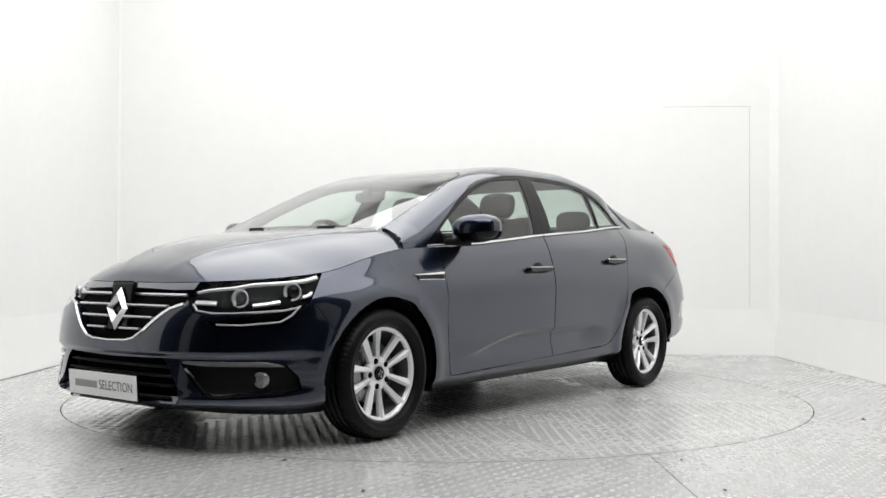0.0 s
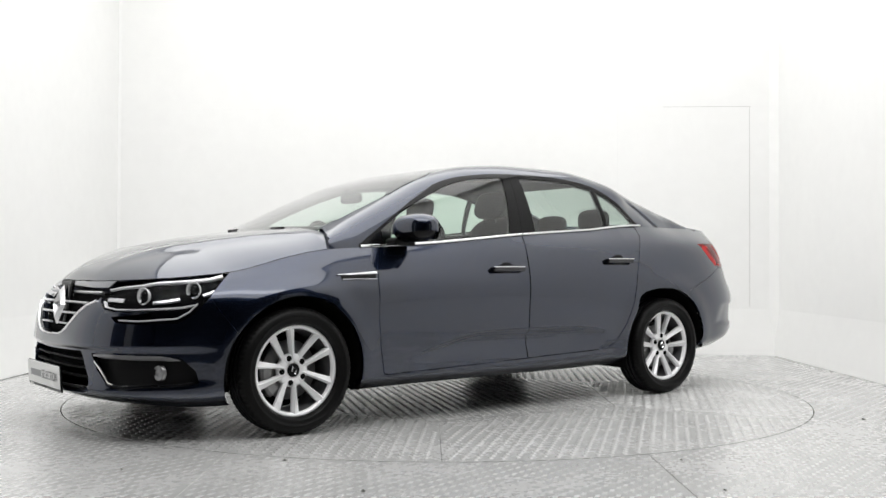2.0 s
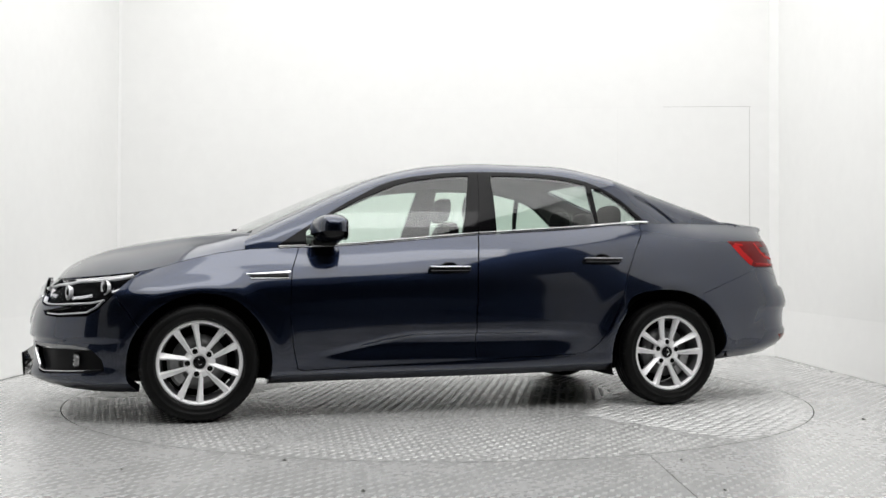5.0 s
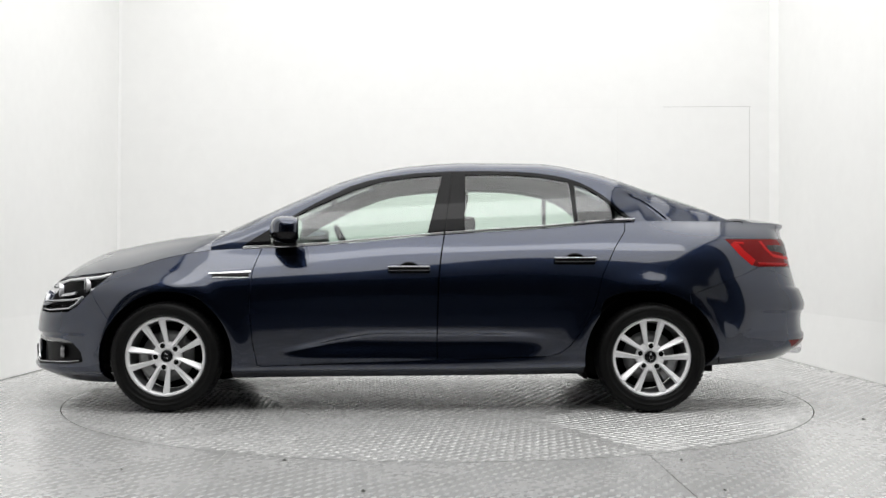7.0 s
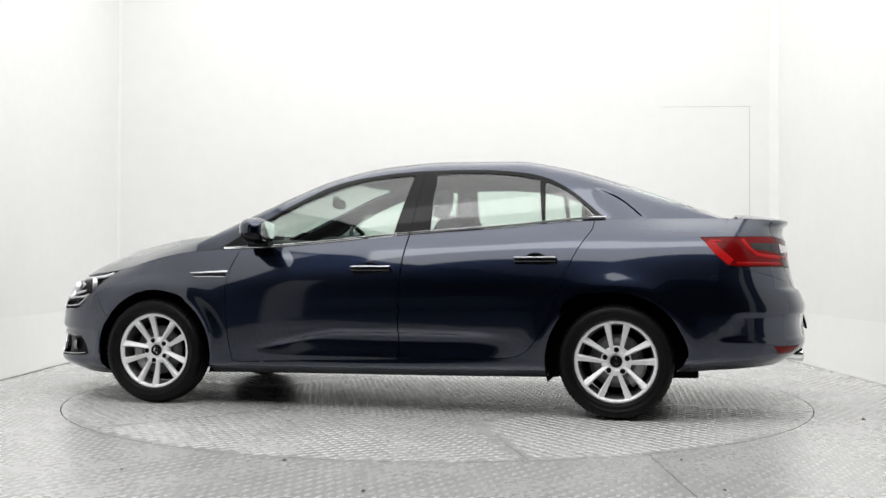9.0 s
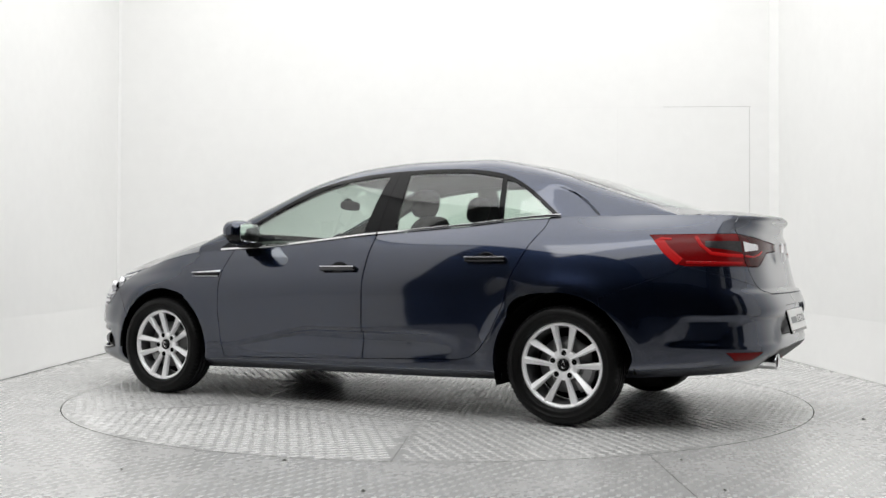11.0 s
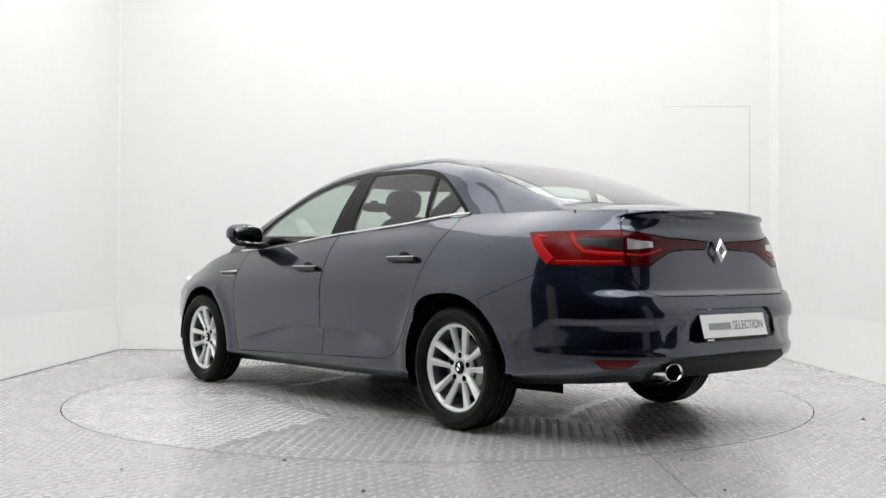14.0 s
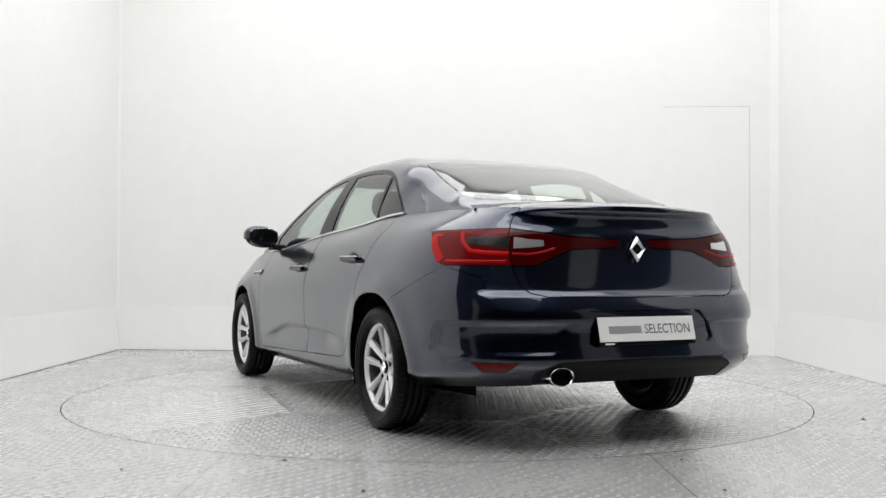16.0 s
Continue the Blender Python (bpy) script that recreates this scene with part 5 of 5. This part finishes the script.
for side, df, dr in ((1, doors_f[0], doors_r[0]), (-1, doors_f[1], doors_r[1])):
    door_mirror(side, df)
    handle(0.170, 0.803, side, df)
    handle(-0.762, 0.856, side, dr)
    vent = part("fender_vent", ribbon([(fx(1.262 - 0.2 * i / 8, 0.77), 0.762 + 0.004 * i / 8) for i in range(9)], 0.028, 0.002, 0.006, side=side), GLOSS, car, "black fender vent with chrome edges")
    part("chrome_blade", ribbon([(fx(1.285 - 0.235 * i / 8, 0.775), 0.770 + 0.012 * i / 8) for i in range(9)], lambda f: 0.005 + 0.011 * f, 0.005, 0.006, side=side), CHROME, vent, "chrome blade")
    part("chrome_blade", ribbon([(fx(1.26 - 0.20 * i / 8, 0.76), 0.748 + 0.001 * i / 8) for i in range(9)], 0.004, 0.004, 0.006, side=side), CHROME, vent, "chrome blade")

# exhaust tip
bm = bmesh.new()
revolve(bm, [(-0.12, 0.040), (0.02, 0.044), (0.026, 0.0435), (0.025, 0.041), (-0.10, 0.038)], 32)
put("exhaust_tip", bm, CHROME, car, pose(-2.165, 0.425, 0.340, 0, 0, 90) @ Matrix.Diagonal((1.4, 1, 0.92, 1)), "oval chrome exhaust tip", True)

# black disc across the pipe, its inner shade put into the colour
bm = bmesh.new()
revolve(bm, [(0.017, 0.0405), (0.0, 0.034), (-0.02, 0.0005)], 28)
put("pipe_bore", bm, LINER, bpy.data.objects["exhaust_tip"], label="black disc for the dark inside of the pipe")

# cowl and wipers
bm = bmesh.new()
rows = []
for i in range(21):
    y = -0.58 + 1.16 * i / 20
    x = 1.375 - 0.25 * y * y
    rows.append([bm.verts.new((x, y, roof_z(x, abs(y)) - 0.012)), bm.verts.new((x - 0.10, y, roof_z(x - 0.10, abs(y)) - 0.014)), bm.verts.new((x + 0.06, y, float(HOOD_Z(x)) - 0.06))])
for r0, r1 in zip(rows, rows[1:]):
    bm.faces.new((r0[0], r1[0], r1[1], r0[1]))
    bm.faces.new((r0[2], r1[2], r1[0], r0[0]))
part("cowl", bm, BLACK, car, "black plastic cowl at the foot of the windscreen")
for y0, y1 in ((-0.58, -0.02), (-0.05, 0.50)):
    bm = bmesh.new()
    ring = []
    for i in range(13):
        y = y0 + (y1 - y0) * i / 12
        x = 1.318 - 0.27 * y * y - 0.012 * i / 12
        z = roof_z(x, abs(y)) - 0.012
        w = 0.004
        ring.append([bm.verts.new((x - w, y, z)), bm.verts.new((x, y, z + 0.011)), bm.verts.new((x + w, y, z))])
    for r0, r1 in zip(ring, ring[1:]):
        for i in range(3):
            bm.faces.new((r0[i], r0[(i + 1) % 3], r1[(i + 1) % 3], r1[i]))
    wiper = part("wiper", bm, BLACK, car, "black windscreen wiper")
    bm = bmesh.new()
    ym = (y0 + y1) / 2 + 0.05
    xm = 1.325 - 0.27 * ym * ym
    box(bm, xm - 0.012, xm + 0.016, ym - 0.06, ym + 0.06, roof_z(xm, abs(ym)) - 0.012, roof_z(xm, abs(ym)) + 0.004, 0.006)
    part("wiper_arm", bm, BLACK, wiper)

for side in (1, -1):
    bm = bmesh.new()
    grid = [[bm.verts.new((x, side * y, roof_z(x, y) - 0.007)) for y in (0.56, 0.60, 0.64, 0.68, 0.70)] for x in (1.12, 1.15, 1.18, 1.21, 1.235)]
    for r0, r1 in zip(grid, grid[1:]):
        for i in range(4):
            bm.faces.new((r0[i], r0[i + 1], r1[i + 1], r1[i]))
    bmesh.ops.recalc_face_normals(bm, faces=bm.faces)
    part("cowl_corner", bm, PAINT, car, "painted corner under the bonnet's rear edge", smooth=True)

# ---- cabin ----


def tub_side(side):
    bm = bmesh.new()
    rows = []
    for i in range(31):
        x = 1.12 - 2.75 * i / 30
        y, z = float(BELT_W(x)) - 0.035, float(BELT_Z(x))
        rows.append([bm.verts.new((x, side * y, z - 0.004)), bm.verts.new((x, side * (y - 0.05), z - 0.012)), bm.verts.new((x, side * (y - 0.06), 0.20))])
    for r0, r1 in zip(rows, rows[1:]):
        for k in range(2):
            bm.faces.new((r0[k], r1[k], r1[k + 1], r0[k + 1]))
    part("door_card", bm, LINER, car, "black inner door panels")


tub_side(1)
tub_side(-1)
bm = bmesh.new()
box(bm, -1.12, -1.62, -0.6, 0.6, 1.03, 1.055, 0.01)
part("parcel_shelf", bm, LINER, car, "black parcel shelf")


def dashboard():
    bm = blob(bmesh.new(), (0.98, 0, 0.86), (0.26, 0.70, 0.125), 3.2, 36, 18)
    d = part("dashboard", bm, BLACK, car, "black moulded dashboard", smooth=True)
    bm = blob(bmesh.new(), (0.82, -0.37, 0.96), (0.10, 0.17, 0.06), 2.6)
    part("instrument_hood", bm, BLACK, d, smooth=True)
    bm = bmesh.new()
    n, k, R, r = 40, 10, 0.185, 0.016
    vs = [[bm.verts.new(((R + r * math.cos(2 * math.pi * j / k)) * math.cos(2 * math.pi * i / n), (R + r * math.cos(2 * math.pi * j / k)) * math.sin(2 * math.pi * i / n), r * math.sin(2 * math.pi * j / k))) for j in range(k)] for i in range(n)]
    for i in range(n):
        for j in range(k):
            bm.faces.new((vs[i][j], vs[(i + 1) % n][j], vs[(i + 1) % n][(j + 1) % k], vs[i][(j + 1) % k]))
    m = pose(0.60, -0.37, 0.92, 0, -65, 0)
    w = put("steering_wheel", bm, GLOSS, car, m, "black leather steering wheel", True)
    bm = blob(bmesh.new(), (0, 0, -0.01), (0.075, 0.075, 0.03), 2.6)
    part("airbag_pad", bm, BLACK, w, smooth=True)
    for a in (0, 90, 180):
        bm = bmesh.new()
        box(bm, 0.05, 0.18, -0.02, 0.02, -0.014, 0.006, 0.004, m=Matrix.Rotation(radians(a + 90), 4, "Z"))
        part("wheel_spoke", bm, BLACK, w)


dashboard()


def seat_bend(lean, x0, z0):
    def f(co):
        co.x -= lean * (co.z - z0)
        return co
    return f


def front_seat(y):
    bm = blob(bmesh.new(), (0.22, y, 0.50), (0.27, 0.24, 0.09), 3.4)
    seat = part("front_seat", bm, SEAT, car, "dark grey cloth front seat", smooth=True)
    bm = blob(bmesh.new(), (-0.02, y, 0.80), (0.075, 0.235, 0.32), 3.2)
    part("backrest", shaped(bm, seat_bend(0.32, -0.02, 0.6)), SEAT, seat, smooth=True)
    bm = blob(bmesh.new(), (-0.13, y, 1.195), (0.05, 0.125, 0.085), 3.0)
    part("headrest", shaped(bm, seat_bend(0.2, -0.1, 1.2)), SEAT, seat, smooth=True)
    for e in (-0.05, 0.05):
        bm = bmesh.new()
        box(bm, -0.135, -0.123, y + e - 0.006, y + e + 0.006, 1.05, 1.16)
        part("headrest_post", bm, BLACK, seat)


front_seat(0.37)
front_seat(-0.37)


def rear_bench():
    bm = blob(bmesh.new(), (-0.62, 0, 0.52), (0.27, 0.64, 0.10), 4.0)
    seat = part("rear_seat", bm, SEAT, car, "dark grey cloth rear bench", smooth=True)
    bm = blob(bmesh.new(), (-0.88, 0, 0.80), (0.08, 0.63, 0.28), 4.0)
    part("backrest", shaped(bm, seat_bend(0.4, -0.9, 0.7)), SEAT, seat, smooth=True)
    for y, z in ((0.40, 1.13), (-0.40, 1.13), (0.0, 1.10)):
        bm = blob(bmesh.new(), (-1.02, y, z), (0.045, 0.13, 0.075), 3.0)
        part("headrest", bm, SEAT, seat, smooth=True)


rear_bench()
bm = blob(bmesh.new(), (0.66, 0.0, 1.225), (0.016, 0.115, 0.032), 3.2)
rv = part("rear_view_mirror", bm, BLACK, car, "black interior mirror", smooth=True)
bm = bmesh.new()
box(bm, 0.66, 0.70, -0.02, 0.02, 1.235, 1.275, 0.006)
part("stalk", bm, BLACK, rv)



CAR_X, CAR_Y = 0.014, 0.009


def motions():
    """The turntable and the car on it turn together, clockwise seen from above."""
    turn = [(0.0, 231.87), (2.0, 217.42), (4.0, 202.95), (6.0, 188.5), (8.0, 174.0), (10.0, 159.4), (12.0, 144.7), (14.0, 129.95), (16.0, 115.2)]
    walk(table, [(t, pose(0, 0, 0, 0, 0, a)) for t, a in turn])
    walk(car, [(t, pose(0, 0, 0, 0, 0, a) @ pose(CAR_X, CAR_Y, 0.001)) for t, a in turn])


motions()
